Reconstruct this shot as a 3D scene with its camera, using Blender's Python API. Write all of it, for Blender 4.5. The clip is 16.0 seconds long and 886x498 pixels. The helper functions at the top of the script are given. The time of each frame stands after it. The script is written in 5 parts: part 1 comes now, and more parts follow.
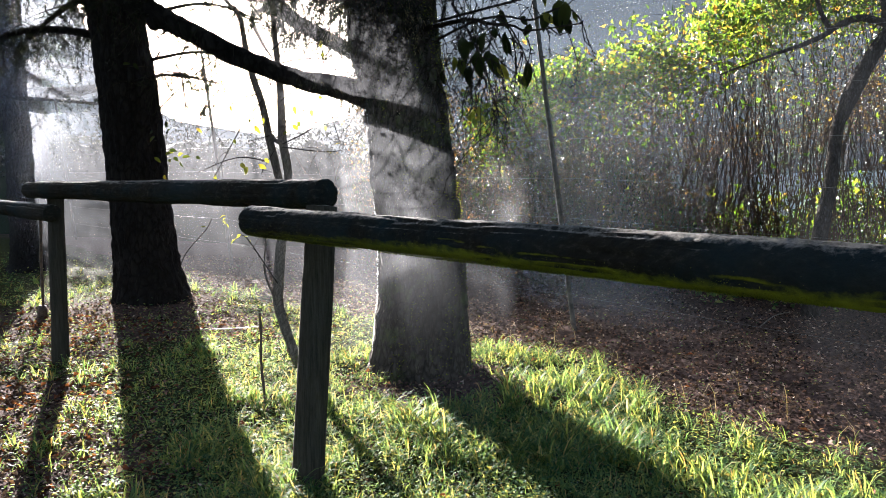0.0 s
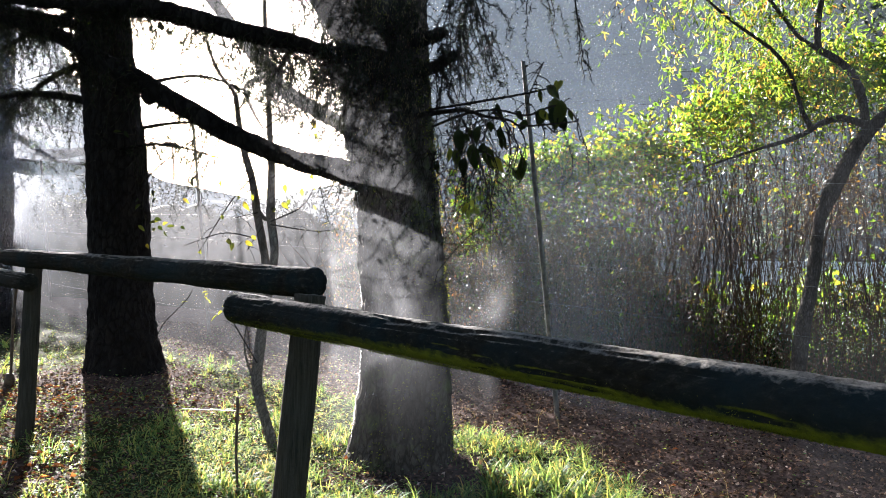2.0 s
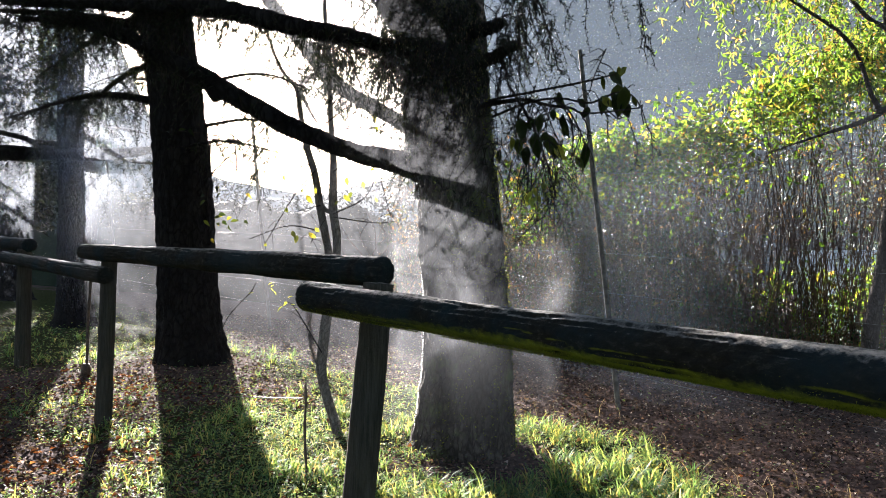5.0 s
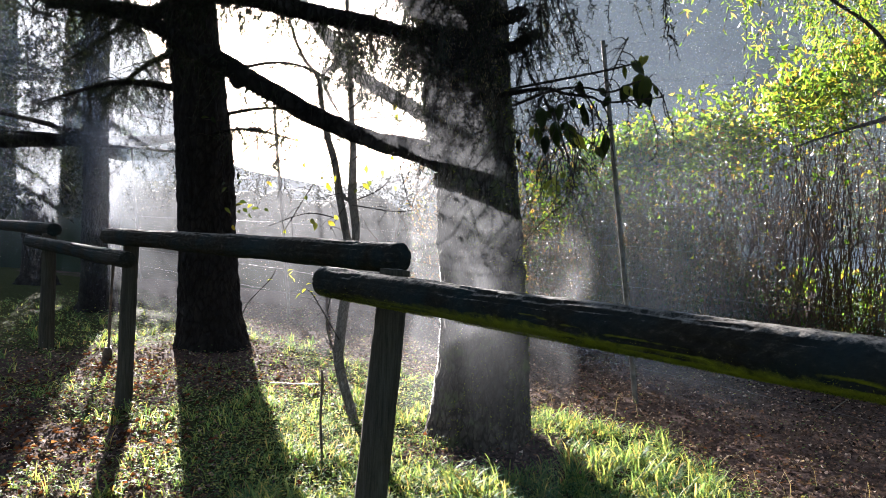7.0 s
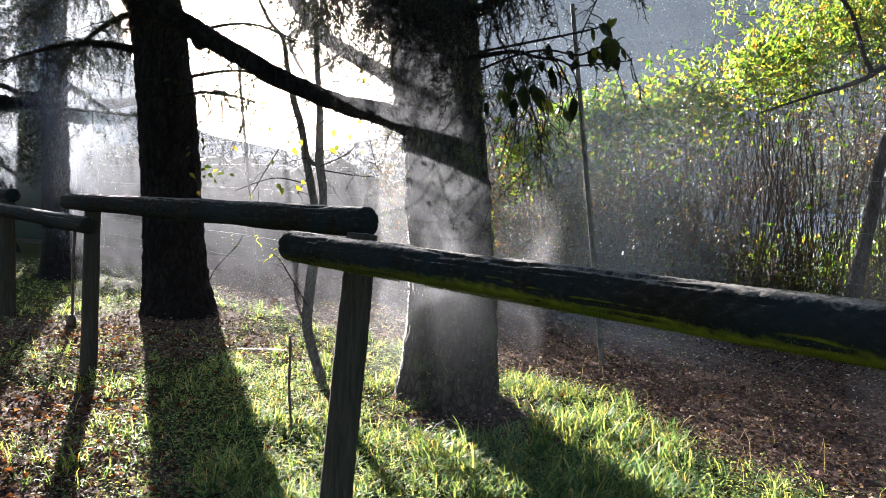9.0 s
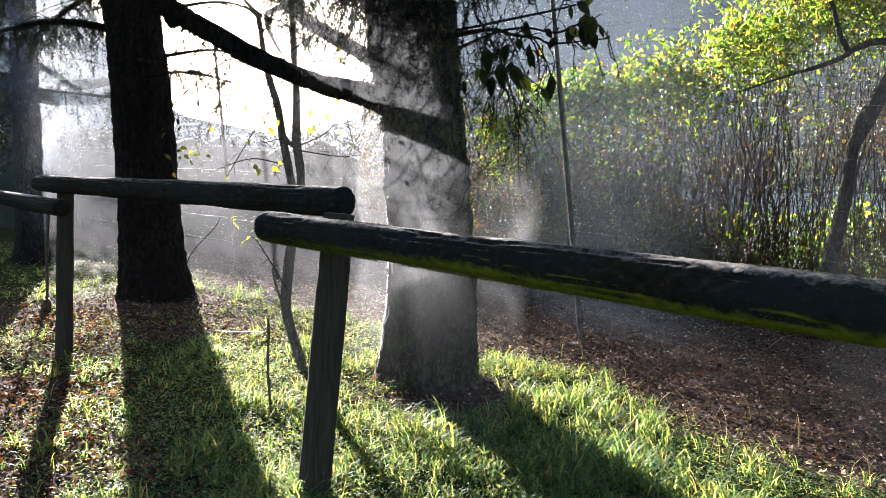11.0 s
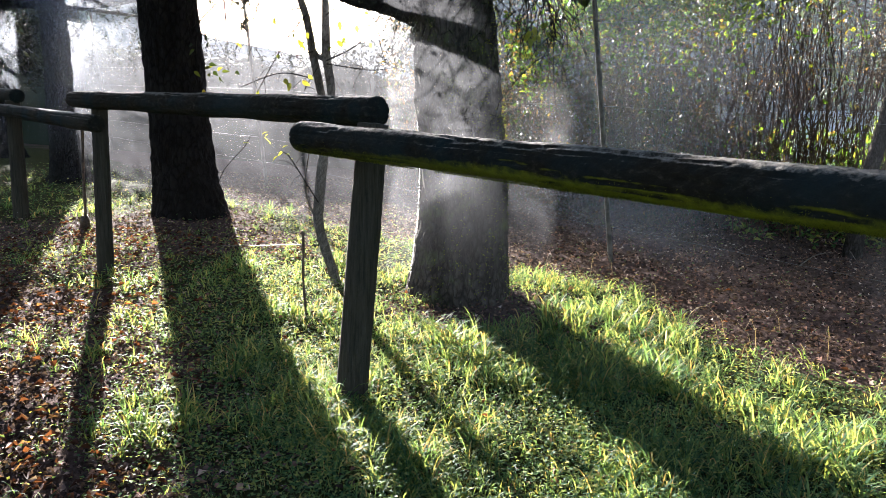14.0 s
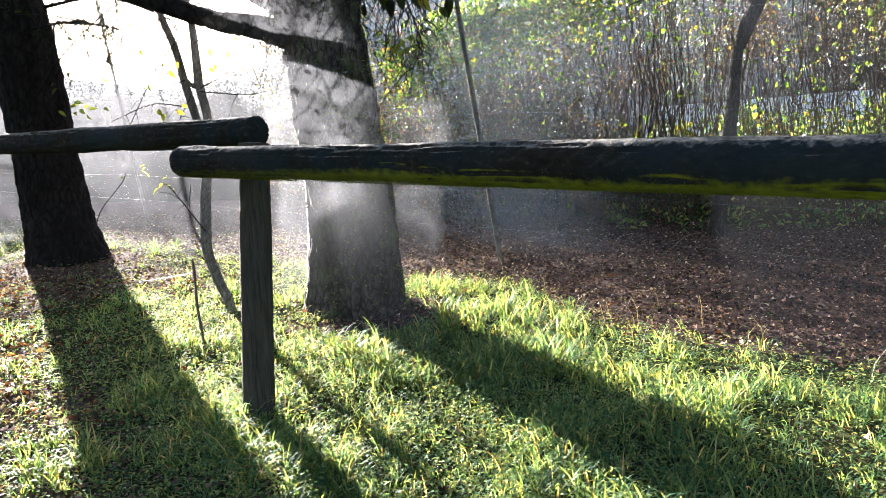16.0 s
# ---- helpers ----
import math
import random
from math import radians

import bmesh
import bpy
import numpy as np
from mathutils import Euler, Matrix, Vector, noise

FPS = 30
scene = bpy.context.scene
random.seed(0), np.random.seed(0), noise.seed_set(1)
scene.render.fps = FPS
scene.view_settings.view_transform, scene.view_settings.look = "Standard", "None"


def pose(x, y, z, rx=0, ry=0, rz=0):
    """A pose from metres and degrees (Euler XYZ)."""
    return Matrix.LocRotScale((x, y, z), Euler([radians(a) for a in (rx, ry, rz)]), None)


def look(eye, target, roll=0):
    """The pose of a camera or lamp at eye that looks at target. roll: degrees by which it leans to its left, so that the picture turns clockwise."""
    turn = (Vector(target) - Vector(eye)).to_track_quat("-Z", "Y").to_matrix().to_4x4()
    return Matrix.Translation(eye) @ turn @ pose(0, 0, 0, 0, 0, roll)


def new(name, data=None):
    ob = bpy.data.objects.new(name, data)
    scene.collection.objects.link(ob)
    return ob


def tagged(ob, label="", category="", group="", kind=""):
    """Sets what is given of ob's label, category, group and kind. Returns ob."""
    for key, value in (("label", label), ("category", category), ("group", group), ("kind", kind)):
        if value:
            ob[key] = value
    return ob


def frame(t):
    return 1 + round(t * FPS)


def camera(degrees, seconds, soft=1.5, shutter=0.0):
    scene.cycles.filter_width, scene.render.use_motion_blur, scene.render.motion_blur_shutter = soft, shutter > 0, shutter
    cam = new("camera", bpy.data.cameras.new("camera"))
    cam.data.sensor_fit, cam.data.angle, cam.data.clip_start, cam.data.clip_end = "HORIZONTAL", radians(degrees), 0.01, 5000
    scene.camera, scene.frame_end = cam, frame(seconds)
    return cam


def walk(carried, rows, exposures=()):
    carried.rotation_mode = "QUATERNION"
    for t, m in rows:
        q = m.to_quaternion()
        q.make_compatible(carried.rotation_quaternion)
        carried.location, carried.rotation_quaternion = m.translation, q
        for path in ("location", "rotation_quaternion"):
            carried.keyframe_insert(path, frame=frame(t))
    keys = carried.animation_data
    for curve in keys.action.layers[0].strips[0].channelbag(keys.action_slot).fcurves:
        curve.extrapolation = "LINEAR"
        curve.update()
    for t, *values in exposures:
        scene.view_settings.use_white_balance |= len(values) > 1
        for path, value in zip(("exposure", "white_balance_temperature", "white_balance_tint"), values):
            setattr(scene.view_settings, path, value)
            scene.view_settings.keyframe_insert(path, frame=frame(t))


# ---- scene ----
cam = camera(61.7, 16.0, 0.5)
PATH = [
    (0, (0.43, 0.489, 1.2), (0.147, 2.465, 1.077), -1.3),
    (0.5, (0.428, 0.491, 1.224), (0.144, 2.47, 1.149), -0.9),
    (1, (0.418, 0.491, 1.263), (0.15, 2.473, 1.243), -0.2),
    (1.5, (0.4, 0.515, 1.291), (0.152, 2.5, 1.317), 0.4),
    (2, (0.378, 0.539, 1.303), (0.148, 2.525, 1.365), 0.9),
    (2.5, (0.367, 0.539, 1.305), (0.142, 2.524, 1.39), 1.3),
    (3, (0.36, 0.529, 1.302), (0.129, 2.513, 1.395), 1.4),
    (3.5, (0.352, 0.517, 1.299), (0.103, 2.499, 1.386), 1.2),
    (4, (0.349, 0.51, 1.287), (0.072, 2.49, 1.356), 0.9),
    (4.5, (0.346, 0.507, 1.242), (0.029, 2.481, 1.291), 0.5),
    (5, (0.321, 0.496, 1.278), (-0.044, 2.462, 1.322), 0.4),
    (5.2, (0.317, 0.499, 1.283), (-0.065, 2.462, 1.327), 0.4),
    (7.3, (0.336, 0.503, 1.251), (-0.083, 2.458, 1.267), 1.3),
    (7.5, (0.333, 0.517, 1.256), (-0.076, 2.474, 1.261), 1.2),
    (8, (0.335, 0.513, 1.256), (-0.05, 2.475, 1.238), 1.1),
    (8.5, (0.339, 0.514, 1.258), (-0.023, 2.481, 1.219), 1.1),
    (9, (0.343, 0.513, 1.242), (0.006, 2.483, 1.179), 1.2),
    (11.5, (0.356, 0.531, 1.232), (0.072, 2.507, 1.099), 0.8),
    (12, (0.351, 0.52, 1.229), (0.051, 2.49, 1.057), 0.7),
    (12.5, (0.336, 0.505, 1.182), (0.012, 2.465, 0.95), 0.5),
    (13, (0.336, 0.507, 1.173), (-0.003, 2.458, 0.895), 0.5),
    (13.5, (0.335, 0.506, 1.177), (-0.014, 2.451, 0.872), 0.6),
    (14, (0.33, 0.498, 1.179), (-0.02, 2.442, 0.862), 0.7),
    (14.5, (0.326, 0.497, 1.178), (-0.019, 2.441, 0.857), 0.6),
    (15, (0.322, 0.496, 1.174), (0.009, 2.445, 0.857), 0.0),
    (15.5, (0.351, 0.471, 1.128), (0.119, 2.434, 0.824), -1.6),
    (16, (0.358, 0.381, 1.129), (0.289, 2.361, 0.857), -4.1),
]
walk(cam, [(t, look(eye, target, roll)) for t, eye, target, roll in PATH],
     [(0, 3.57, 6250, 16), (5, 3.55, 6250, 16), (9, 3.61, 6250, 16), (12, 3.7, 6250, 16), (14.5, 3.79, 6250, 16), (15, 3.86, 6250, 16), (15.5, 3.97, 6250, 16), (16, 4.22, 6250, 16)])

# ---- world, sun and exposure ----
SUN_EL, SUN_AZ = 16.5, -32.3          # degrees; azimuth clockwise from +y
sky_world = bpy.data.worlds.new("sky")
scene.world = sky_world
sky_world.use_nodes = True
wn = sky_world.node_tree
sky = wn.nodes.new("ShaderNodeTexSky")
sky.sky_type, sky.sun_disc = "NISHITA", False
sky.sun_elevation, sky.sun_rotation = radians(SUN_EL), radians(SUN_AZ)
sky.air_density, sky.dust_density = 1.0, 3.0
wn.links.new(sky.outputs[0], wn.nodes["Background"].inputs[0])
wn.nodes["Background"].inputs[1].default_value = 0.054

sun_dir = Vector((math.sin(radians(SUN_AZ)) * math.cos(radians(SUN_EL)),
                  math.cos(radians(SUN_AZ)) * math.cos(radians(SUN_EL)), math.sin(radians(SUN_EL))))
sun = new("sun", bpy.data.lights.new("sun", "SUN"))
sun.data.energy, sun.data.angle, sun.data.color = 5.0, radians(0.7), (1.0, 0.94, 0.86)
sun.matrix_world = look(sun_dir * 60, (0, 0, 0))

rng = np.random.default_rng(7)


# ---- materials ----
def material(name):
    m = bpy.data.materials.new(name)
    m.use_nodes = True
    m.node_tree.nodes.clear()
    return m, m.node_tree.nodes, m.node_tree.links


def ramp(nodes, links, source, stops):
    r = nodes.new("ShaderNodeValToRGB")
    while len(r.color_ramp.elements) < len(stops):
        r.color_ramp.elements.new(0.5)
    for e, (p, c) in zip(r.color_ramp.elements, stops):
        e.position, e.color = p, (*c, 1)
    links.new(source, r.inputs[0])
    return r.outputs[0]


def noise_out(nodes, links, scale, detail=6.0, rough=0.6, stretch=None, kind="Object"):
    tc = nodes.new("ShaderNodeTexCoord")
    src = tc.outputs[kind]
    if stretch:
        mp = nodes.new("ShaderNodeMapping")
        mp.inputs["Scale"].default_value = stretch
        links.new(src, mp.inputs[0])
        src = mp.outputs[0]
    n = nodes.new("ShaderNodeTexNoise")
    n.inputs["Scale"].default_value, n.inputs["Detail"].default_value = scale, detail
    n.inputs["Roughness"].default_value = rough
    links.new(src, n.inputs["Vector"])
    return n.outputs[0]


def mix_rgb(nodes, links, fac, a, b, blend="MIX"):
    m = nodes.new("ShaderNodeMix")
    m.data_type, m.blend_type = "RGBA", blend
    for sock, val in ((m.inputs[0], fac), (m.inputs[6], a), (m.inputs[7], b)):
        if isinstance(val, (int, float)):
            sock.default_value = val
        elif isinstance(val, tuple):
            sock.default_value = (*val, 1)
        else:
            links.new(val, sock)
    return m.outputs[2]


def math_node(nodes, links, op, a, b=None, clamp=False):
    m = nodes.new("ShaderNodeMath")
    m.operation, m.use_clamp = op, clamp
    for sock, val in zip(m.inputs, (a, b)):
        if val is None:
            continue
        if isinstance(val, (int, float)):
            sock.default_value = val
        else:
            links.new(val, sock)
    return m.outputs[0]


def finish(nodes, links, colour, rough=0.8, bump=None, strength=0.5, distance=0.02, specular=0.3):
    p = nodes.new("ShaderNodeBsdfPrincipled")
    if isinstance(colour, tuple):
        p.inputs["Base Color"].default_value = (*colour, 1)
    else:
        links.new(colour, p.inputs["Base Color"])
    if isinstance(rough, (int, float)):
        p.inputs["Roughness"].default_value = rough
    else:
        links.new(rough, p.inputs["Roughness"])
    p.inputs["Specular IOR Level"].default_value = specular
    if bump is not None:
        b = nodes.new("ShaderNodeBump")
        b.inputs["Strength"].default_value, b.inputs["Distance"].default_value = strength, distance
        links.new(bump, b.inputs["Height"])
        links.new(b.outputs[0], p.inputs["Normal"])
    o = nodes.new("ShaderNodeOutputMaterial")
    links.new(p.outputs[0], o.inputs[0])
    return p


def bark_material(name, dark, light, moss=0.0, scale=9.0, gloss=0.06):
    m, n, l = material(name)
    grain = noise_out(n, l, scale, 9, 0.72, (1, 1, 0.3))
    vo = n.new("ShaderNodeTexVoronoi")
    vo.feature = "DISTANCE_TO_EDGE"
    vo.inputs["Scale"].default_value = scale * 2.2
    mpv = n.new("ShaderNodeMapping")
    mpv.inputs["Scale"].default_value = (1, 1, 0.4)
    warp = n.new("ShaderNodeTexCoord")
    wadd = mix_rgb(n, l, 0.12, warp.outputs["Object"], grain)
    l.new(wadd, mpv.inputs[0])
    l.new(mpv.outputs[0], vo.inputs["Vector"])
    plates = ramp(n, l, vo.outputs["Distance"], [(0.0, (0.25, 0.25, 0.25)), (0.16, (1, 1, 1))])
    height = math_node(n, l, "ADD", grain, math_node(n, l, "MULTIPLY", plates, 0.5))
    stain = noise_out(n, l, 1.6, 4, 0.55)
    col = mix_rgb(n, l, 0.8, ramp(n, l, grain, [(0.32, dark), (0.68, light)]), plates, "MULTIPLY")
    col = mix_rgb(n, l, ramp(n, l, stain, [(0.4, (0, 0, 0)), (0.7, (0.6, 0.6, 0.6))]), col, tuple(c * 0.55 for c in light))
    if moss:
        patch = noise_out(n, l, 5.0, 8, 0.7)
        fac = ramp(n, l, patch, [(0.5, (0, 0, 0)), (0.66, (moss, moss, moss))])
        col = mix_rgb(n, l, fac, col, (0.075, 0.095, 0.03))
    finish(n, l, col, 0.9, height, 1.0, 0.03, gloss)
    return m


def wood_material(name, mossy=1.0, along=(1.0, 9.0, 9.0), pale=1.0, algae=0.7):
    """Weathered round timber, grey-black, with green moss and algae on the damp underside."""
    m, n, l = material(name)
    tc = n.new("ShaderNodeTexCoord")
    grain = noise_out(n, l, 6.0, 10, 0.75, along)
    blot = noise_out(n, l, 3.5, 5, 0.6)
    col = ramp(n, l, grain, [(0.3, (0.0055 * pale, 0.005 * pale, 0.004 * pale)), (0.55, (0.018 * pale, 0.0155 * pale, 0.0115 * pale)), (0.8, (0.085, 0.075, 0.06))])
    col = mix_rgb(n, l, ramp(n, l, blot, [(0.42, (0, 0, 0)), (0.66, (algae, algae, algae))]), col, (0.007, 0.02, 0.026))
    pale_patch = noise_out(n, l, 0.9, 4, 0.55)
    col = mix_rgb(n, l, ramp(n, l, pale_patch, [(0.46, (0, 0, 0)), (0.64, (0.5, 0.5, 0.5))]), col, mix_rgb(n, l, grain, (0.013, 0.012, 0.0105), (0.055, 0.049, 0.04)))
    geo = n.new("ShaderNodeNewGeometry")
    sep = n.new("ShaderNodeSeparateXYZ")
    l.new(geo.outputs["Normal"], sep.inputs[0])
    # Sunlit top edge painted in: upward faces get a paler, speckled colour.
    top_speckle = noise_out(n, l, 40.0, 6, 0.7)
    lit_top = math_node(n, l, "ADD", sep.outputs[2], math_node(n, l, "MULTIPLY", math_node(n, l, "SUBTRACT", top_speckle, 0.5), 1.1))
    col = mix_rgb(n, l, ramp(n, l, lit_top, [(0.72, (0, 0, 0)), (1.05, (0.9, 0.9, 0.9))]), col, mix_rgb(n, l, top_speckle, (0.03, 0.028, 0.026), (0.3, 0.28, 0.25)))
    under = math_node(n, l, "MULTIPLY_ADD", sep.outputs[2], -1.0)
    under.node.inputs[2].default_value = 0.05
    fuzz = noise_out(n, l, 22.0, 6, 0.7)
    damp = noise_out(n, l, 1.3, 3, 0.5)
    u = math_node(n, l, "ADD", under, math_node(n, l, "MULTIPLY", math_node(n, l, "ADD", fuzz, damp), 0.75))
    fac = ramp(n, l, math_node(n, l, "SUBTRACT", u, 0.9), [(0.22, (0, 0, 0)), (0.62, (1, 1, 1))])
    sx = n.new("ShaderNodeSeparateXYZ")
    l.new(tc.outputs["Object"], sx.inputs[0])
    spread = n.new("ShaderNodeMapRange")
    spread.inputs[1].default_value, spread.inputs[2].default_value, spread.inputs[3].default_value = -0.7, 0.5, 0.2
    l.new(sx.outputs[0], spread.inputs[0])
    fac = math_node(n, l, "MULTIPLY", fac, spread.outputs[0])
    col = mix_rgb(n, l, math_node(n, l, "MULTIPLY", fac, mossy), col, mix_rgb(n, l, fuzz, (0.07, 0.085, 0.01), (0.27, 0.28, 0.025)))
    tooth = noise_out(n, l, 75.0, 5, 0.7)
    finish(n, l, col, 0.85, math_node(n, l, "ADD", grain, tooth), 0.8, 0.009, 0.04)
    return m


def leaf_material(name, stops, translucency=0.5, rough=0.45, per_object=False, gloss=0.3, through_tint=(1.35, 1.35, 0.7)):
    """Leaves whose colour varies leaf by leaf and which let light through."""
    m, n, l = material(name)
    if per_object:
        rnd = n.new("ShaderNodeObjectInfo").outputs["Random"]
    else:
        rnd = n.new("ShaderNodeNewGeometry").outputs["Random Per Island"]
    col = ramp(n, l, rnd, stops)
    mot = noise_out(n, l, 30.0, 3, 0.6)
    col = mix_rgb(n, l, 0.35, col, ramp(n, l, mot, [(0.3, (0.25, 0.25, 0.25)), (0.7, (1, 1, 1))]), "MULTIPLY")
    p = n.new("ShaderNodeBsdfPrincipled")
    l.new(col, p.inputs["Base Color"])
    p.inputs["Roughness"].default_value = rough
    p.inputs["Specular IOR Level"].default_value = gloss
    t = n.new("ShaderNodeBsdfTranslucent")
    warm = mix_rgb(n, l, 1.0, col, through_tint, "MULTIPLY")
    l.new(warm, t.inputs[0])
    mx = n.new("ShaderNodeMixShader")
    mx.inputs[0].default_value = translucency
    l.new(p.outputs[0], mx.inputs[1])
    l.new(t.outputs[0], mx.inputs[2])
    o = n.new("ShaderNodeOutputMaterial")
    l.new(mx.outputs[0], o.inputs[0])
    return m


def mist_material(name, density, scale, low, high, stretch=(1, 1, 1), floor=0.0, tint=(0.92, 0.95, 1.0), swirl=0.8):
    """Drifting water vapour: mostly clear, scattering a share of the light that falls on it; thins out towards the edges of each sheet."""
    m, n, l = material(name)
    tc = n.new("ShaderNodeTexCoord")
    sep = n.new("ShaderNodeSeparateXYZ")
    l.new(tc.outputs["UV"], sep.inputs[0])

    def edge(s):
        a = math_node(n, l, "SUBTRACT", s, 0.5)
        a = math_node(n, l, "ABSOLUTE", a)
        r = n.new("ShaderNodeMapRange")
        r.interpolation_type = "SMOOTHERSTEP"
        r.inputs[1].default_value, r.inputs[2].default_value = 0.5, 0.12
        l.new(a, r.inputs[0])
        return r.outputs[0]
    fall = math_node(n, l, "MULTIPLY", edge(sep.outputs[0]), edge(sep.outputs[1]))
    mp = n.new("ShaderNodeMapping")
    mp.inputs["Scale"].default_value = stretch
    l.new(tc.outputs["Object"], mp.inputs[0])
    ns = n.new("ShaderNodeTexNoise")
    ns.inputs["Scale"].default_value, ns.inputs["Detail"].default_value, ns.inputs["Distortion"].default_value = scale, 6, swirl
    l.new(mp.outputs[0], ns.inputs["Vector"])
    mr = n.new("ShaderNodeMapRange")
    mr.interpolation_type = "SMOOTHSTEP"
    mr.inputs[1].default_value, mr.inputs[2].default_value, mr.inputs[3].default_value = low, high, floor
    l.new(ns.outputs[0], mr.inputs[0])
    fac = math_node(n, l, "MULTIPLY", math_node(n, l, "MULTIPLY", fall, mr.outputs[0]), density)
    tr = n.new("ShaderNodeBsdfTransparent")
    sc = n.new("ShaderNodeBsdfTranslucent")
    sc.inputs[0].default_value = (*tint, 1)
    mx = n.new("ShaderNodeMixShader")
    l.new(fac, mx.inputs[0])
    l.new(tr.outputs[0], mx.inputs[1])
    l.new(sc.outputs[0], mx.inputs[2])
    o = n.new("ShaderNodeOutputMaterial")
    l.new(mx.outputs[0], o.inputs[0])
    return m


def ground_material():
    """Dark humus with reddish leaf litter, and short turf where the meadow strip runs along the fence."""
    m, n, l = material("ground_soil_and_turf")
    fine = noise_out(n, l, 28.0, 8, 0.7)
    mid = noise_out(n, l, 3.0, 6, 0.6)
    soil = ramp(n, l, fine, [(0.3, (0.022, 0.016, 0.0145)), (0.5, (0.066, 0.046, 0.04)), (0.72, (0.15, 0.105, 0.09))])
    soil = mix_rgb(n, l, ramp(n, l, mid, [(0.35, (0, 0, 0)), (0.7, (0.5, 0.5, 0.5))]), soil, (0.062, 0.037, 0.029))
    turf = ramp(n, l, fine, [(0.3, (0.012, 0.014, 0.006)), (0.7, (0.05, 0.055, 0.02))])
    at = n.new("ShaderNodeAttribute")
    at.attribute_name = "turf"
    f = math_node(n, l, "ADD", at.outputs["Fac"], math_node(n, l, "MULTIPLY", math_node(n, l, "SUBTRACT", mid, 0.5), 0.9))
    col = mix_rgb(n, l, ramp(n, l, f, [(0.4, (0, 0, 0)), (0.6, (1, 1, 1))]), soil, turf)
    finish(n, l, col, 1.0, fine, 0.9, 0.04, 0.02)
    return m


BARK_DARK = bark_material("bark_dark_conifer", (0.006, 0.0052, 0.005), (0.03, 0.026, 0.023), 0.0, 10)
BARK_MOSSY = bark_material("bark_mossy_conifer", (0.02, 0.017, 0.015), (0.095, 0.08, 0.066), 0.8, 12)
# Grey lightened in place of haze lying before the slender trunks.
BARK_THIN = bark_material("bark_smooth_grey", (0.12, 0.1, 0.085), (0.3, 0.26, 0.22), 0.0, 25)
BARK_GREY = bark_material("bark_grey_brown", (0.022, 0.019, 0.017), (0.1, 0.085, 0.075), 0.0, 18)
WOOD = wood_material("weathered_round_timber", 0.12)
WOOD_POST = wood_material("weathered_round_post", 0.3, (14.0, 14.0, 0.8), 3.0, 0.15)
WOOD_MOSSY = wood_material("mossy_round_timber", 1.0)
TWIG = bark_material("twig_bark", (0.018, 0.014, 0.011), (0.055, 0.042, 0.032), 0.0, 40)
STEM = bark_material("hedge_stem_bark", (0.05, 0.034, 0.025), (0.22, 0.14, 0.095), 0.0, 30)
GRASS = leaf_material("grass_blades", [(0.0, (0.024, 0.075, 0.044)), (0.45, (0.075, 0.18, 0.084)), (0.88, (0.155, 0.26, 0.105)), (1.0, (0.33, 0.3, 0.17))], 0.62, 0.55, False, 0.1, (2.7, 1.66, 0.7))
HERB = leaf_material("small_herb_leaves", [(0.0, (0.026, 0.08, 0.05)), (0.6, (0.08, 0.185, 0.09)), (1.0, (0.21, 0.28, 0.11))], 0.6, 0.6, False, 0.08, (2.7, 1.64, 0.7))
STRAW = leaf_material("dry_grass_stalks", [(0.0, (0.2, 0.15, 0.08)), (1.0, (0.42, 0.34, 0.2))], 0.3, 0.6)
LITTER = leaf_material("fallen_leaves", [(0.0, (0.016, 0.012, 0.012)), (0.4, (0.075, 0.05, 0.046)), (0.7, (0.15, 0.098, 0.085)), (0.9, (0.24, 0.13, 0.095)), (1.0, (0.5, 0.39, 0.34))], 0.15, 0.8, False, 0.02)
RED_LITTER = leaf_material("russet_leaves", [(0.0, (0.03, 0.014, 0.011)), (0.6, (0.09, 0.033, 0.02)), (0.9, (0.18, 0.06, 0.028)), (1.0, (0.3, 0.17, 0.1))], 0.3, 0.7, False, 0.05)
NEEDLE = leaf_material("conifer_needles", [(0.0, (0.006, 0.009, 0.005)), (0.7, (0.014, 0.019, 0.01)), (1.0, (0.035, 0.04, 0.02))], 0.2, 0.6, False, 0.1)
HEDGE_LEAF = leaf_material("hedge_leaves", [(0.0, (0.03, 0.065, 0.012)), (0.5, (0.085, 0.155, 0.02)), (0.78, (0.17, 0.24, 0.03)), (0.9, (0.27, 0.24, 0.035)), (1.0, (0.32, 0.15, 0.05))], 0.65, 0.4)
WILLOW_LEAF = leaf_material("narrow_bright_leaves", [(0.0, (0.04, 0.085, 0.016)), (0.5, (0.1, 0.175, 0.026)), (0.8, (0.19, 0.23, 0.04)), (0.9, (0.3, 0.21, 0.05)), (1.0, (0.38, 0.15, 0.06))], 0.65, 0.4)
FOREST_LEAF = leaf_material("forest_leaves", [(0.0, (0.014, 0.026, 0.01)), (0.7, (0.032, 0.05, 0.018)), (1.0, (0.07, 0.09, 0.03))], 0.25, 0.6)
# Leaf colour with shade put in, for bank, dark bushes and far crowns.
SHADED_LEAF = leaf_material("shaded_leaves", [(0.0, (0.01, 0.014, 0.008)), (0.8, (0.025, 0.033, 0.018)), (1.0, (0.035, 0.042, 0.025))], 0.05, 1.0, False, 0.0)
DRY_LEAF = leaf_material("withered_hedge_leaves", [(0.0, (0.03, 0.02, 0.012)), (0.6, (0.1, 0.058, 0.03)), (0.85, (0.15, 0.1, 0.035)), (0.93, (0.3, 0.11, 0.04)), (1.0, (0.12, 0.14, 0.03))], 0.4, 0.35, False, 0.4)
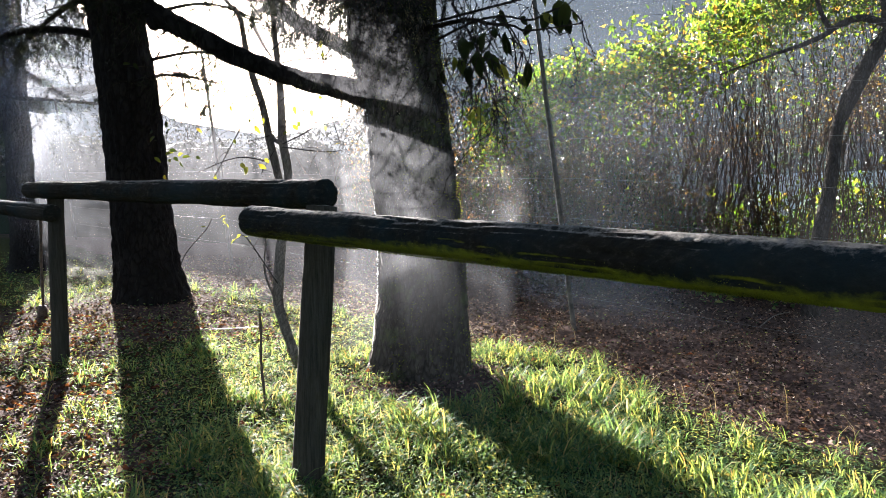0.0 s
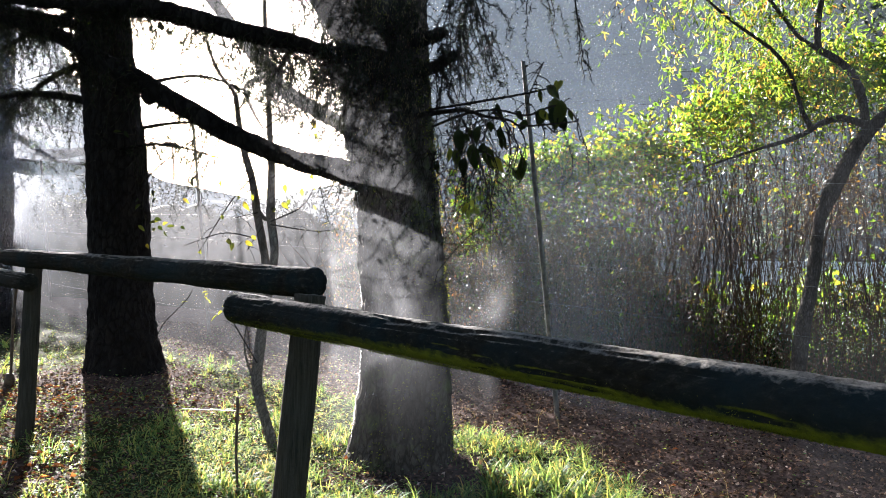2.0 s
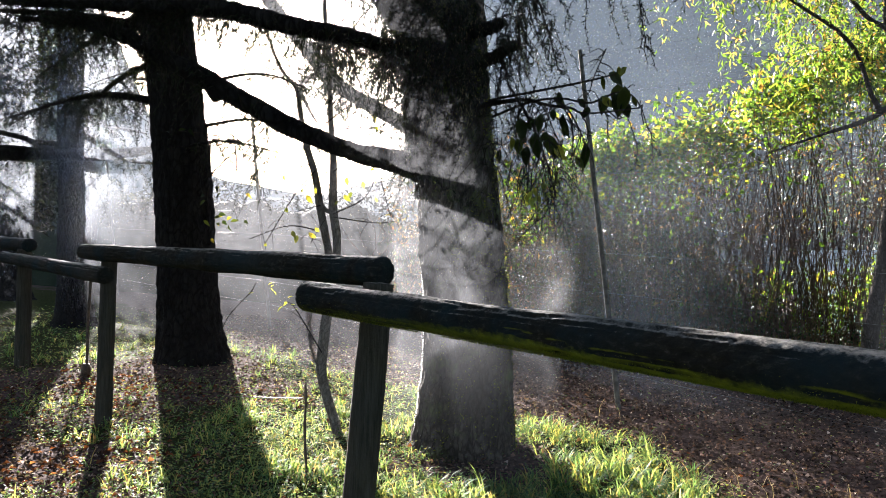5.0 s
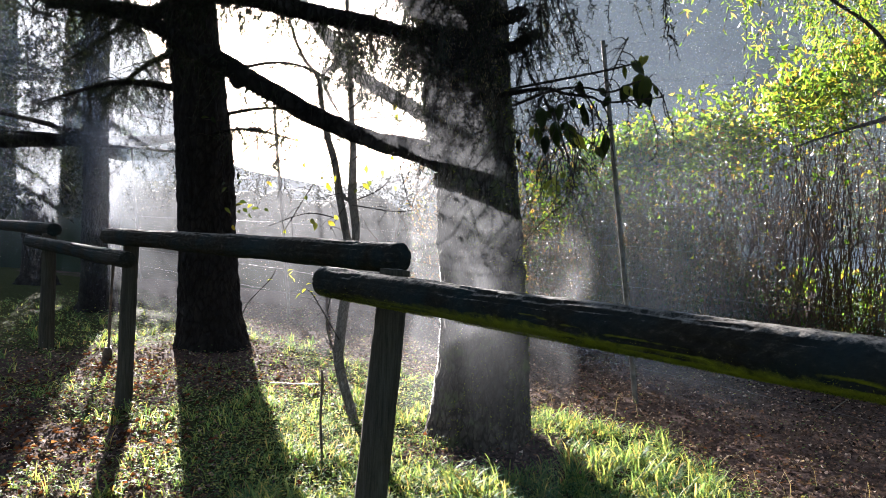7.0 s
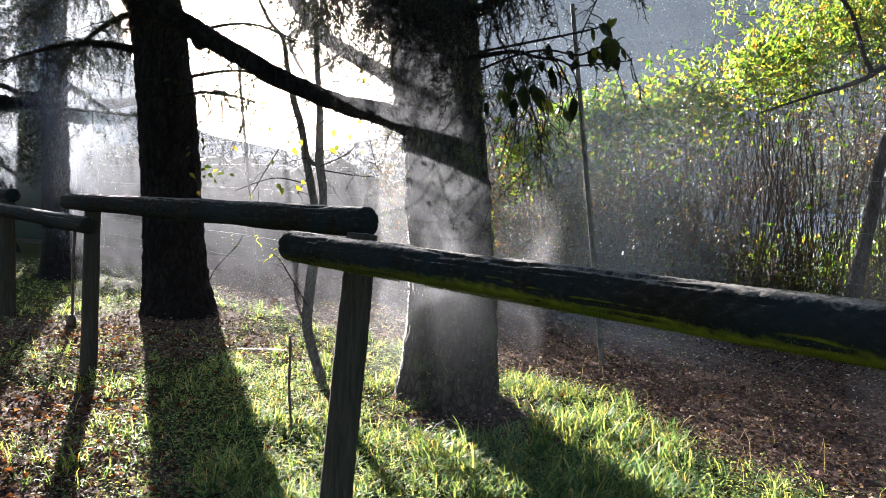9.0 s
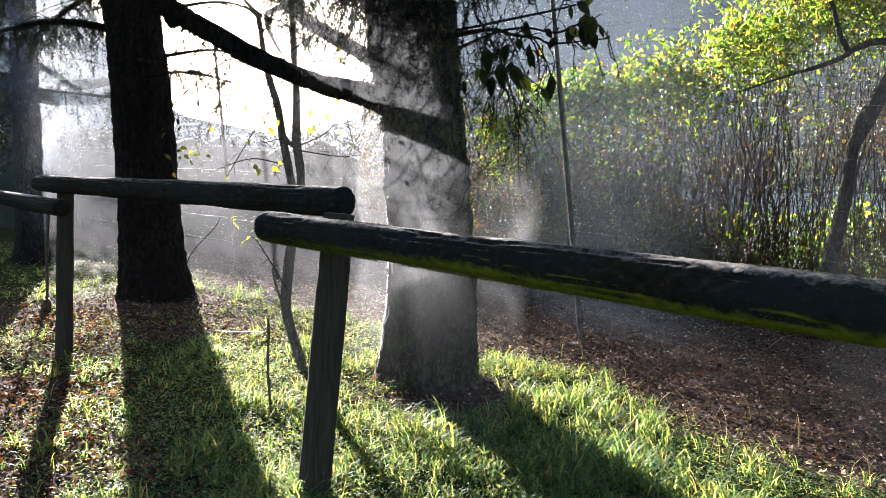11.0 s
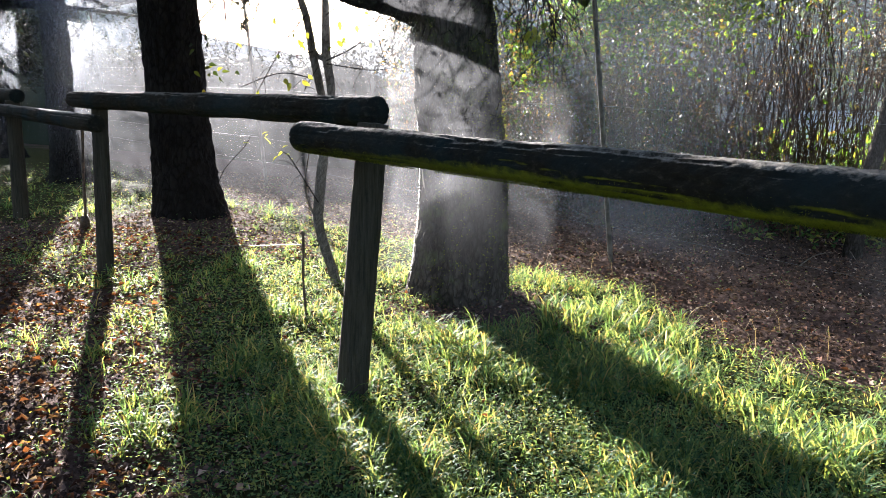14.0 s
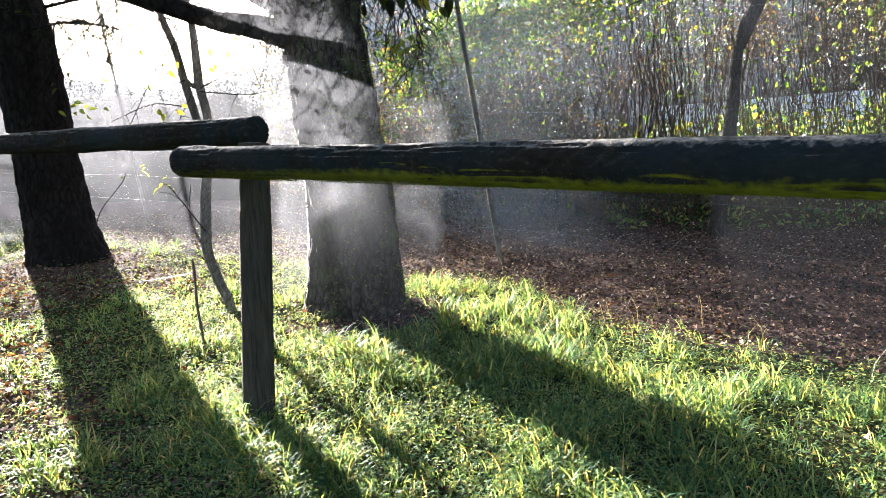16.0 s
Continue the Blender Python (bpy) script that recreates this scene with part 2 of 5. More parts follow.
VINE_LEAF = leaf_material("vine_leaves", [(0.0, (0.008, 0.012, 0.004)), (0.5, (0.02, 0.03, 0.007)), (0.74, (0.05, 0.062, 0.01)), (0.88, (0.19, 0.2, 0.03)), (1.0, (0.36, 0.27, 0.04))], 0.4, 0.5, True, 0.15)
BRIGHT_LEAF = leaf_material("bright_ivy_leaves", [(0.0, (0.16, 0.2, 0.03)), (1.0, (0.3, 0.3, 0.05))], 0.6, 0.4, True)
SAP_LEAF = leaf_material("sapling_leaves", [(0.0, (0.07, 0.09, 0.015)), (0.5, (0.25, 0.24, 0.03)), (1.0, (0.38, 0.26, 0.05))], 0.55, 0.4, True)
# Near-white specks: small glints of light painted as a leaf colour.
GLINT = leaf_material("pale_glint_specks", [(0.0, (0.45, 0.46, 0.45)), (1.0, (0.85, 0.86, 0.84))], 0.7, 0.2, False, 0.5, (1.1, 1.1, 1.1))
MOSS = leaf_material("moss_tufts", [(0.0, (0.07, 0.085, 0.01)), (1.0, (0.21, 0.22, 0.022))], 0.5, 0.7)
GROUND = ground_material()


def plain_material(name, dark, light, scale, rough, metallic=0.0):
    m, n, l = material(name)
    ns = noise_out(n, l, scale, 6, 0.6)
    p = finish(n, l, ramp(n, l, ns, [(0.35, dark), (0.7, light)]), rough, ns, 0.3, 0.005, 0.3 if rough < 0.9 else 0.02)
    p.inputs["Metallic"].default_value = metallic
    return m


IRON = plain_material("rusty_iron", (0.035, 0.025, 0.02), (0.11, 0.075, 0.05), 40, 0.6, 0.3)
WIRE = plain_material("galvanised_wire", (0.1, 0.1, 0.1), (0.2, 0.2, 0.19), 60, 0.5, 0.6)
POLE = plain_material("weathered_pole", (0.07, 0.065, 0.058), (0.19, 0.17, 0.15), 18, 0.8)
HILL = plain_material("forest_canopy_far", (0.006, 0.010, 0.007), (0.03, 0.038, 0.024), 0.12, 0.95)
PALE = plain_material("pale_plaster", (0.62, 0.68, 0.78), (0.75, 0.8, 0.86), 2.0, 0.9)


# ---- mesh helpers ----
class Geo:
    """Vertices and faces gathered for one mesh."""

    def __init__(self):
        self.v, self.f, self.count = [], [], 0

    def add(self, verts, faces):
        verts = np.asarray(verts, float)
        self.v.append(verts)
        for fc in (faces if isinstance(faces, list) else [faces]):
            self.f.append(np.asarray(fc, int) + self.count)
        self.count += len(verts)
        return self


LOOSE = ("twig_spray", "needle_spray", "stem_thicket", "foliage", "crown", "withered_foliage", "moss")


def part(name, geo, mat, parent=None, label="", smooth=True, uv=None):
    """Links the gathered geometry as one mesh object, under parent if given."""
    me = bpy.data.meshes.new(name)
    v = np.concatenate(geo.v)
    loops = np.concatenate([f.ravel() for f in geo.f])
    sizes = np.concatenate([np.full(len(f), f.shape[1]) for f in geo.f])
    me.vertices.add(len(v))
    me.vertices.foreach_set("co", v.ravel())
    me.loops.add(len(loops))
    me.loops.foreach_set("vertex_index", loops.astype(np.int32))
    me.polygons.add(len(sizes))
    me.polygons.foreach_set("loop_start", np.concatenate([[0], np.cumsum(sizes)[:-1]]).astype(np.int32))
    me.polygons.foreach_set("loop_total", sizes.astype(np.int32))
    me.polygons.foreach_set("use_smooth", np.full(len(sizes), smooth))
    if uv is not None:
        layer = me.uv_layers.new(name="UVMap")
        layer.data.foreach_set("uv", uv[loops].ravel())
    me.update(calc_edges=True)
    me.materials.append(mat)
    ob = new(name, me)
    if parent is not None:
        ob.parent = parent
    if label:
        ob["label"] = label
    if name in LOOSE:
        ob["kind"] = "stuff"
    return ob


def thing(name, label, category, group="", kind="", at=(0, 0, 0)):
    ob = new(name)
    ob.location = at
    ob.empty_display_size = 0.1
    return tagged(ob, label, category, group, kind)


def smooth_line(points, n):
    """A Catmull-Rom curve through the points, n samples (columns may hold radii too)."""
    p = np.asarray(points, float)
    p = np.vstack([2 * p[0] - p[1], p, 2 * p[-1] - p[-2]])
    out = []
    for s in np.linspace(0, len(p) - 3 - 1e-6, n):
        i = int(s)
        t = s - i
        a, b, c, d = p[i:i + 4]
        out.append(0.5 * (2 * b + (c - a) * t + (2 * a - 5 * b + 4 * c - d) * t * t + (3 * b - a - 3 * c + d) * t ** 3))
    return np.array(out)


def tube(geo, line, sides=8, relief=None, cap=True):
    """A round limb along a line of (x, y, z, radius). relief(point, angle, i) adds to the radius."""
    line = np.asarray(line, float)
    p, r = line[:, :3], line[:, 3]
    t = np.gradient(p, axis=0)
    t /= np.linalg.norm(t, axis=1)[:, None] + 1e-9
    ref = np.array([0.0, 0, 1]) if abs(t[0][2]) < 0.9 else np.array([1.0, 0, 0])
    u = np.cross(t, ref)
    u /= np.linalg.norm(u, axis=1)[:, None] + 1e-9
    w = np.cross(u, t)
    ang = np.linspace(0, 2 * np.pi, sides, endpoint=False)
    n = len(p)
    rad = np.repeat(r[:, None], sides, 1)
    ring = u[:, None, :] * np.cos(ang)[None, :, None] + w[:, None, :] * np.sin(ang)[None, :, None]
    if relief is not None:
        for i in range(n):
            for j in range(sides):
                q = p[i] + ring[i, j] * r[i]
                rad[i, j] += relief(q, ang[j], i)
    v = (p[:, None, :] + ring * rad[:, :, None]).reshape(-1, 3)
    i, j = np.meshgrid(np.arange(n - 1), np.arange(sides), indexing="ij")
    a, b = i * sides + j, i * sides + (j + 1) % sides
    faces = [np.stack([a, b, b + sides, a + sides], -1).reshape(-1, 4)]
    if cap:
        v = np.vstack([v, p[0] - t[0] * r[0] * 0.12, p[-1] + t[-1] * r[-1] * 0.12])
        k = np.arange(sides)
        faces.append(np.stack([np.full(sides, n * sides), (k + 1) % sides, k], -1))
        e = (n - 1) * sides
        faces.append(np.stack([np.full(sides, n * sides + 1), e + k, e + (k + 1) % sides], -1))
    geo.add(v, faces)
    return geo


def unit(v):
    return v / (np.linalg.norm(v, axis=-1, keepdims=True) + 1e-9)


def leaves(geo, centre, heading, normal, length, width, fold=0.25):
    """Many folded, pointed leaves at once: base at centre, pointing along heading."""
    centre, heading = np.asarray(centre, float), unit(np.asarray(heading, float))
    side = unit(np.cross(heading, normal))
    up = np.cross(side, heading)
    n = len(centre)
    length, width = np.broadcast_to(length, n)[:, None], np.broadcast_to(width, n)[:, None]
    mid = centre + heading * length * 0.45
    v = np.stack([centre, mid - side * width * 0.5 + up * width * fold, centre + heading * length - up * length * 0.12,
                  mid + side * width * 0.5 + up * width * fold], 1).reshape(-1, 3)
    k = np.arange(n) * 4
    geo.add(v, np.concatenate([np.stack([k, k + 1, k + 2], -1), np.stack([k, k + 2, k + 3], -1)]))
    return geo


def rand_unit(n):
    return unit(rng.normal(size=(n, 3)))


def ground_z(x, y):
    """The lie of the land: it falls gently from the far end of the fence towards the viewer's side."""
    x, y = np.asarray(x, float), np.asarray(y, float)
    cx = 11 * np.tanh(x / 11.0) * 1.0
    cy = 16 * np.tanh((y - 3) / 16.0) + 3
    return -0.048 * (cx + 0.6) + 0.036 * (cy - 3.45)


def bumps(x, y):
    return 0.018 * np.sin(3.1 * x + 1.3 * y) * np.cos(2.3 * y - 0.7 * x) + 0.012 * np.sin(7.3 * x - 2.0 * y + 1) * np.sin(6.1 * y)


def edge_line(x):
    """The far edge of the turf: turf lies nearer than this y."""
    return np.interp(x, [-30, -9, -3.8, -2.3, -1.1, -0.2, 0.75, 1.25, 1.9, 3.0, 9.0], [26, 13.5, 8.9, 7.8, 7.0, 6.3, 5.9, 4.75, 4.3, 3.4, 1.0])


def turf_amount(x, y):
    """1 inside the turf, 0 on bare soil; bare patches near the trodden path by the fence's near side."""
    a = np.clip((edge_line(x) - y) / 0.5 + 0.5, 0, 1)
    bare = 1.25 * np.exp(-(((x + 2.05) / 1.0) ** 2 + ((y - 3.05) / 1.1) ** 2)) * (0.75 + 0.25 * np.sin(5.3 * x + 2.0 * y) * np.sin(4.1 * y - x)) + 0.6 * np.exp(-(((x + 1.15) / 0.5) ** 2 + ((y - 2.3) / 0.5) ** 2)) + 0.8 * np.exp(-(((x + 2.9) / 0.6) ** 2 + ((y - 4.3) / 0.6) ** 2))
    bare += 0.8 * np.exp(-(((x + 3.3) / 1.0) ** 2 + ((y - 4.9) / 1.1) ** 2)) * (0.4 + 0.6 * np.sin(4.1 * x + 1.0) * np.sin(3.7 * y))
    bare += 0.75 * np.exp(-(((x + 4.4) / 1.4) ** 2 + ((y - 6.0) / 0.9) ** 2))
    bare += 0.8 * np.exp(-(((x + 2.3) / 0.75) ** 2 + ((y - 6.6) / 0.8) ** 2)) * (0.75 + 0.25 * np.sin(6.1 * x) * np.sin(5.3 * y + 1.0))
    bare += 1.2 * np.exp(-(((x + 0.25) / 0.6) ** 2 + ((y - 5.0) / 0.55) ** 2))
    bare += np.exp(-(((x + 3.4) / 0.7) ** 2 + ((y - 7.2) / 0.9) ** 2))
    return a * np.clip(1 - np.maximum(bare, 0), 0, 1)


# ---- ground ----
def axis(lo, hi, step, far):
    near = np.arange(lo, hi, step)
    out = step * 1.35 ** np.arange(1, 60)
    out = np.cumsum(out)
    out = out[out < far]
    return np.concatenate([(lo - out)[::-1], near, hi + out])


gx, gy = axis(-7, 5, 0.09, 600), axis(0.5, 12, 0.09, 600)
X, Y = np.meshgrid(gx, gy, indexing="ij")
Z = ground_z(X, Y) + bumps(X, Y) * np.exp(-((X / 14) ** 2 + ((Y - 6) / 14) ** 2))
Z += 0.05 * np.exp(-(((X + 0.42) / 0.6) ** 2 + ((Y - 5.4) / 0.6) ** 2)) + 0.06 * np.exp(-(((X + 3.5) / 0.7) ** 2 + ((Y - 7.4) / 0.7) ** 2))
nx, ny = len(gx), len(gy)
i, j = np.meshgrid(np.arange(nx - 1), np.arange(ny - 1), indexing="ij")
k = (i * ny + j).ravel()
ground = part("ground", Geo().add(np.stack([X, Y, Z], -1).reshape(-1, 3), np.stack([k, k + ny, k + ny + 1, k + 1], -1)), GROUND)
tagged(ground, "dark leaf-littered soil with a strip of short turf", "ground", kind="structure")
att = ground.data.attributes.new("turf", "FLOAT", "POINT")
att.data.foreach_set("value", turf_amount(X, Y).ravel())


def soil_z(x, y):
    return ground_z(x, y) + bumps(x, y) * np.exp(-((x / 14) ** 2 + ((y - 6) / 14) ** 2)) \
        + 0.05 * np.exp(-(((x + 0.42) / 0.6) ** 2 + ((y - 5.4) / 0.6) ** 2)) + 0.06 * np.exp(-(((x + 3.5) / 0.7) ** 2 + ((y - 7.4) / 0.7) ** 2))


# ---- far hillside and forest ----
def hillside():
    geo = Geo()
    az = np.radians(np.linspace(-75, 100, 180))
    rise = np.linspace(0, 1, 46)
    A, R = np.meshgrid(az, rise, indexing="ij")
    peak = np.interp(np.degrees(A), [-75, -40, -34, -31, -27, -20, -14, -9, 20, 60, 100], [46, 40, 28, 16, 12, 10.5, 13, 44, 46, 42, 28])
    dist = 62 + 34 * R
    lump = np.array([noise.fractal(Vector((8 * a, 9 * r, 0)), 1.0, 2.0, 5) for a, r in zip(A.ravel(), R.ravel())]).reshape(A.shape)
    calm = np.interp(np.degrees(A), [-40, -30, -14, -8], [1.0, 0.25, 0.25, 1.0])
    dist = dist + lump * 5 * calm
    zz = peak * R ** 0.8 + lump * 2.5 * R * calm
    v = np.stack([np.sin(A) * dist, np.cos(A) * dist, zz - 0.5], -1).reshape(-1, 3)
    n2 = len(rise)
    i, j = np.meshgrid(np.arange(len(az) - 1), np.arange(n2 - 1), indexing="ij")
    k = (i * n2 + j).ravel()
    return geo.add(v, np.stack([k, k + n2, k + n2 + 1, k + 1], -1))


tagged(part("backdrop_hillside", hillside(), HILL), "dark forested hillside standing in morning haze", "hillside", kind="structure")


def clump_crown(geo, centre, size, count, leaf):
    """Leaves gathered in small clumps over an uneven crown."""
    clumps = max(6, count // 60)
    d = rand_unit(clumps) * (rng.uniform(0.25, 1.0, (clumps, 1)) ** 0.5)
    c = np.asarray(centre) + d * np.asarray(size)
    idx = rng.integers(0, clumps, count)
    p = c[idx] + rng.normal(size=(count, 3)) * np.asarray(size) * 0.13
    h = rand_unit(count) + np.array([0, 0, -0.5])
    leaves(geo, p, h, rand_unit(count), rng.uniform(0.7, 1.3, count) * leaf, rng.uniform(0.35, 0.6, count) * leaf)
    return geo


def forest_tree(x, y, height, spread, low, count, leaf=0.3):
    z = float(ground_z(x, y))
    t = thing("forest_tree", "tall dark broadleaf tree in the haze, some copies added out of view", "tree", "trees of the wood behind")
    r = 0.018 * height
    stem = height if y < 32 else height * 0.3
    line = smooth_line([(x, y, z - 0.1, r * 1.4), (x + 0.1, y, z + stem * 0.3, r), (x - 0.1, y + 0.1, z + stem * 0.65, r * 0.6), (x, y, z + stem * 0.95, r * 0.15)], 14)
    part("trunk", tube(Geo(), line, 10), BARK_DARK, t)
    for b in range(6):
        a, hh = rng.uniform(0, 6.28), rng.uniform(max(low, 1.5), stem * 0.8)
        e = np.array([math.cos(a), math.sin(a), 0.35]) * spread * 0.75
        part("limb", tube(Geo(), smooth_line([(x, y, z + hh, r * 0.45), (x + e[0] * .5, y + e[1] * .5, z + hh + e[2] * .7, r * 0.3), (x + e[0], y + e[1], z + hh + e[2], r * 0.08)], 7), 6), BARK_DARK, t)
    g = Geo()
    clump_crown(g, (x, y, z + low + (height - low) / 2), (spread, spread, (height - low) / 2), count, leaf)
    part("crown", g, FOREST_LEAF if y < 32 else SHADED_LEAF, t)
    return t


for x, y, hgt, spread, low, cnt in [(9.0, 23, 14, 3.4, 1.0, 5200), (12.0, 18, 13, 3.6, 1.0, 4800),
                                    (13.5, 15, 12, 3.6, 0.8, 4200), (16.5, 27, 18, 5.0, 1.5, 4200), (-1.5, 42, 27, 5.5, 0.5, 4000), (3.0, 37, 20, 5.0, 0.5, 4000), (7.5, 40, 26, 5.5, 0.5, 4000),
                                    (-21, 25, 12, 3.4, 1.6, 3600), (-23.0, 20, 13, 4.0, 1.2, 3600), (-17.0, 14, 11, 2.8, 2.6, 3200), (-16.2, 17.5, 10, 1.9, 2.2, 3000), (-25.0, 25, 15, 4.5, 1.5, 3600),
                                    # These five stand unseen around the viewer, added to block sky light.
                                    (-5.0, -6.0, 11, 3.6, 1.5, 3600), (1.0, -8.0, 12, 4.0, 1.5, 3600), (6.5, -4.0, 11, 3.6, 1.2, 3600), (-10.0, 1.5, 11, 3.4, 1.5, 3600), (9.5, 4.0, 10, 3.2, 1.0, 3600)]:
    forest_tree(x, y, hgt, spread, low, cnt)

def bush(x, y, w, h):
    # Bushes right of x 2.5 get a sunlit leaf colour, others a shaded one.
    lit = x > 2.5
    t = thing("bush", "yellow-green bush behind the hedge, coloured as sunlit" if lit else "low undergrowth bush coloured dark as shaded, half lost in mist", "bush", "undergrowth behind the soil strip")
    z = float(ground_z(x, y))
    for _ in range(9):
        a, b = rng.normal() * w * 0.5, rng.normal() * 0.3
        part("stem", tube(Geo(), smooth_line([(x + a * 0.4, y + b * 0.4, z - 0.05, 0.02), (x + a * 0.8, y + b, z + h * 0.5, 0.014), (x + a, y + b, z + h * 0.95, 0.005)], 7), 5), TWIG, t)
    part("crown", clump_crown(Geo(), (x, y, z + h * 0.42), (w, 0.8, h * 0.58), 1700 if lit else 9500, 0.12 if lit else 0.062), HEDGE_LEAF if lit else SHADED_LEAF, t)


# First bush: dark backing added to close bright gaps in the hedge.
for x, y, w, h in [(1.1, 11.6, 1.3, 1.7), (3.6, 11.9, 1.2, 1.3), (5.2, 11.6, 1.2, 1.5), (6.8, 11.2, 1.3, 1.9)]:
    bush(x, y, w, h)

def bank():
    """A low scrub-covered earth bank, added along the soil strip's far side for shade."""
    u = np.linspace(-30, 3.0, 260)
    s = np.linspace(0, 1, 30)
    U, S = np.meshgrid(u, s, indexing="ij")
    foot = np.interp(U, [-30, -14, -6, 0, 3], [21, 16.0, 13.8, 12.5, 12.0])
    top = np.interp(U, [-30, -12, -4, -1, 1.5, 3], [2.9, 2.15, 1.85, 1.8, 1.4, 0.6])
    lump = np.array([noise.fractal(Vector((a * 0.8, b * 2.2, 3.0)), 1.0, 2.0, 5) for a, b in zip(U.ravel(), S.ravel())]).reshape(U.shape)
    y = foot + 3.0 * S + 0.3 * lump
    z = ground_z(U, y) - 0.1 + (top + 0.35 * lump) * np.sin(np.pi * np.clip(S, 0, 1)) ** 0.7
    k = (np.arange(259)[:, None] * 30 + np.arange(29)).ravel()
    return Geo().add(np.stack([U, y, z], -1).reshape(-1, 3), np.stack([k, k + 30, k + 31, k + 1], -1))


bank_ob = tagged(part("backdrop_shade_bank", bank(), HILL), "dark scrubby bank added behind the mist as backing and shade", "bank", kind="structure")
n = 14000
bx = rng.uniform(-22, 2.5, n)
by = np.interp(bx, [-30, -14, -6, 0, 3], [21, 16.0, 13.8, 12.5, 12.0]) + rng.uniform(0.5, 2.2, n)
bz = ground_z(bx, by) + np.interp(bx, [-30, -12, -4, -1, 1.5, 3], [2.9, 2.15, 1.85, 1.8, 1.4, 0.6]) * rng.uniform(0.55, 1.08, n) + np.abs(rng.normal(0, 0.42, n)) * (0.6 + np.sin(bx * 2.3) * np.sin(bx * 0.9 + 1))
leaves(g := Geo(), np.stack([bx, by, bz], -1), rand_unit(n), rand_unit(n), rng.uniform(0.05, 0.12, n), rng.uniform(0.025, 0.05, n))
part("foliage", g, SHADED_LEAF, bank_ob)

# pale wall glimpsed behind the hedge
wall = Geo().add([(4.2, 15.0, -0.2), (8.2, 13.9, -0.2), (8.3, 14.15, -0.2), (4.3, 15.25, -0.2), (4.2, 15.0, 1.6), (8.2, 13.9, 1.6), (8.3, 14.15, 1.6), (4.3, 15.25, 1.6)],
                 np.array([(0, 1, 5, 4), (1, 2, 6, 5), (2, 3, 7, 6), (3, 0, 4, 7), (4, 5, 6, 7)]))
tagged(part("garden_wall", wall, PALE, smooth=False), "pale bluish plastered wall glimpsed behind the hedge", "wall")


# ---- large conifers ----
def bark_relief(depth, grain, seed):
    off = Vector((seed * 7.1, seed * 3.3, 0))

    def f(q, ang, i):
        v = Vector((q[0] * grain, q[1] * grain, q[2] * grain * 0.33)) + off
        a = noise.noise(v)
        b = noise.noise(v * 2.7)
        c = noise.noise(Vector((q[0] * 2.2, q[1] * 2.2, q[2] * 1.1)) + off)
        return depth * (0.5 - 2.4 * abs(a) + 0.9 * b) + depth * 1.2 * c
    return f


def root_flare(x, y, base, line, count, seed):
    """Adds buttress swelling at the foot of a trunk by a relief function."""
    bark = bark_relief(0.017, 13.0, seed)

    def f(q, ang, i):
        h = max(q[2] - base, 0.0)
        return bark(q, ang, i) + 0.04 * math.exp(-h / 0.14) * (1 + 0.8 * math.cos(count * ang + seed))
    return f


def strand(geo_t, geo_n, start, length, droop, heading, needles=26, needle=0.03, thick=0.004):
    """One hanging spray: a thin twig with short needles along it."""
    h = unit(np.asarray(heading, float))
    n = 7
    s = np.linspace(0, 1, n)
    wob = np.cumsum(rng.normal(size=(n, 3)) * 0.05 * length, 0)
    p = np.asarray(start) + h * (s[:, None] * length * 0.6) + np.array([0, 0, -1]) * (droop * length * s[:, None] ** 1.4) + wob
    tube(geo_t, np.hstack([p, np.linspace(thick, thick * 0.35, n)[:, None]]), 3, cap=False)
    m = needles
    u = rng.uniform(0.05, 1, m) * (n - 1)
    i0 = np.minimum(u.astype(int), n - 2)
    q = p[i0] + (p[i0 + 1] - p[i0]) * (u - i0)[:, None]
    d = unit(p[i0 + 1] - p[i0]) * 0.6 + rand_unit(m) * 0.9
    leaves(geo_n, q, d, rand_unit(m), rng.uniform(0.6, 1.4, m) * needle, needle * 0.2, 0.1)


def branch(parent, pts, mat, sides=14, steps=40, depth=0.006, name="branch"):
    line = smooth_line(pts, steps)
    rel = bark_relief(depth, 16.0, 5) if depth else None
    part(name, tube(Geo(), line, sides, rel), mat, parent)
    return line


def sprays(parent, line, count, length, mat_twig=TWIG, needles=26, name="twig_spray", lo=0.0, needle=0.03, up=-0.1):
    gt, gn = Geo(), Geo()
    for _ in range(count):
        c = line[int(rng.uniform(lo, 0.999) * len(line))][:3]
        h = np.array([rng.normal(), rng.normal(), rng.normal() * 0.3 + up])
        ln = length * rng.uniform(0.45, 1.25)
        strand(gt, gn, c, ln, rng.uniform(0.3, 1.0), h, needles, needle)
    part(name, gt, mat_twig, parent)
    part("needle_spray", gn, NEEDLE, parent)


# the near trunk, mossy and steaming in the sun
big = thing("conifer_tree", "thick mossy conifer trunk beside the fence, bark steaming in the sun", "tree", "conifers along the fence")
tx, ty = -0.40, 5.36
trunk_line = smooth_line([(-0.44, ty, -0.05, 0.33), (-0.44, ty, 0.08, 0.325), (-0.43, ty, 0.22, 0.318), (-0.43, ty, 0.4, 0.305), (-0.42, ty, 0.6, 0.292), (-0.42, ty, 0.96, 0.282), (-0.445, ty, 1.35, 0.277), (-0.47, ty, 1.7, 0.27), (-0.5, ty, 1.95, 0.268),
                          (-0.545, ty, 2.4, 0.262), (-0.585, ty, 2.9, 0.262), (-0.66, ty, 4.2, 0.24), (-0.75, ty, 7.0, 0.17), (-0.8, ty, 11.0, 0.05)], 330)
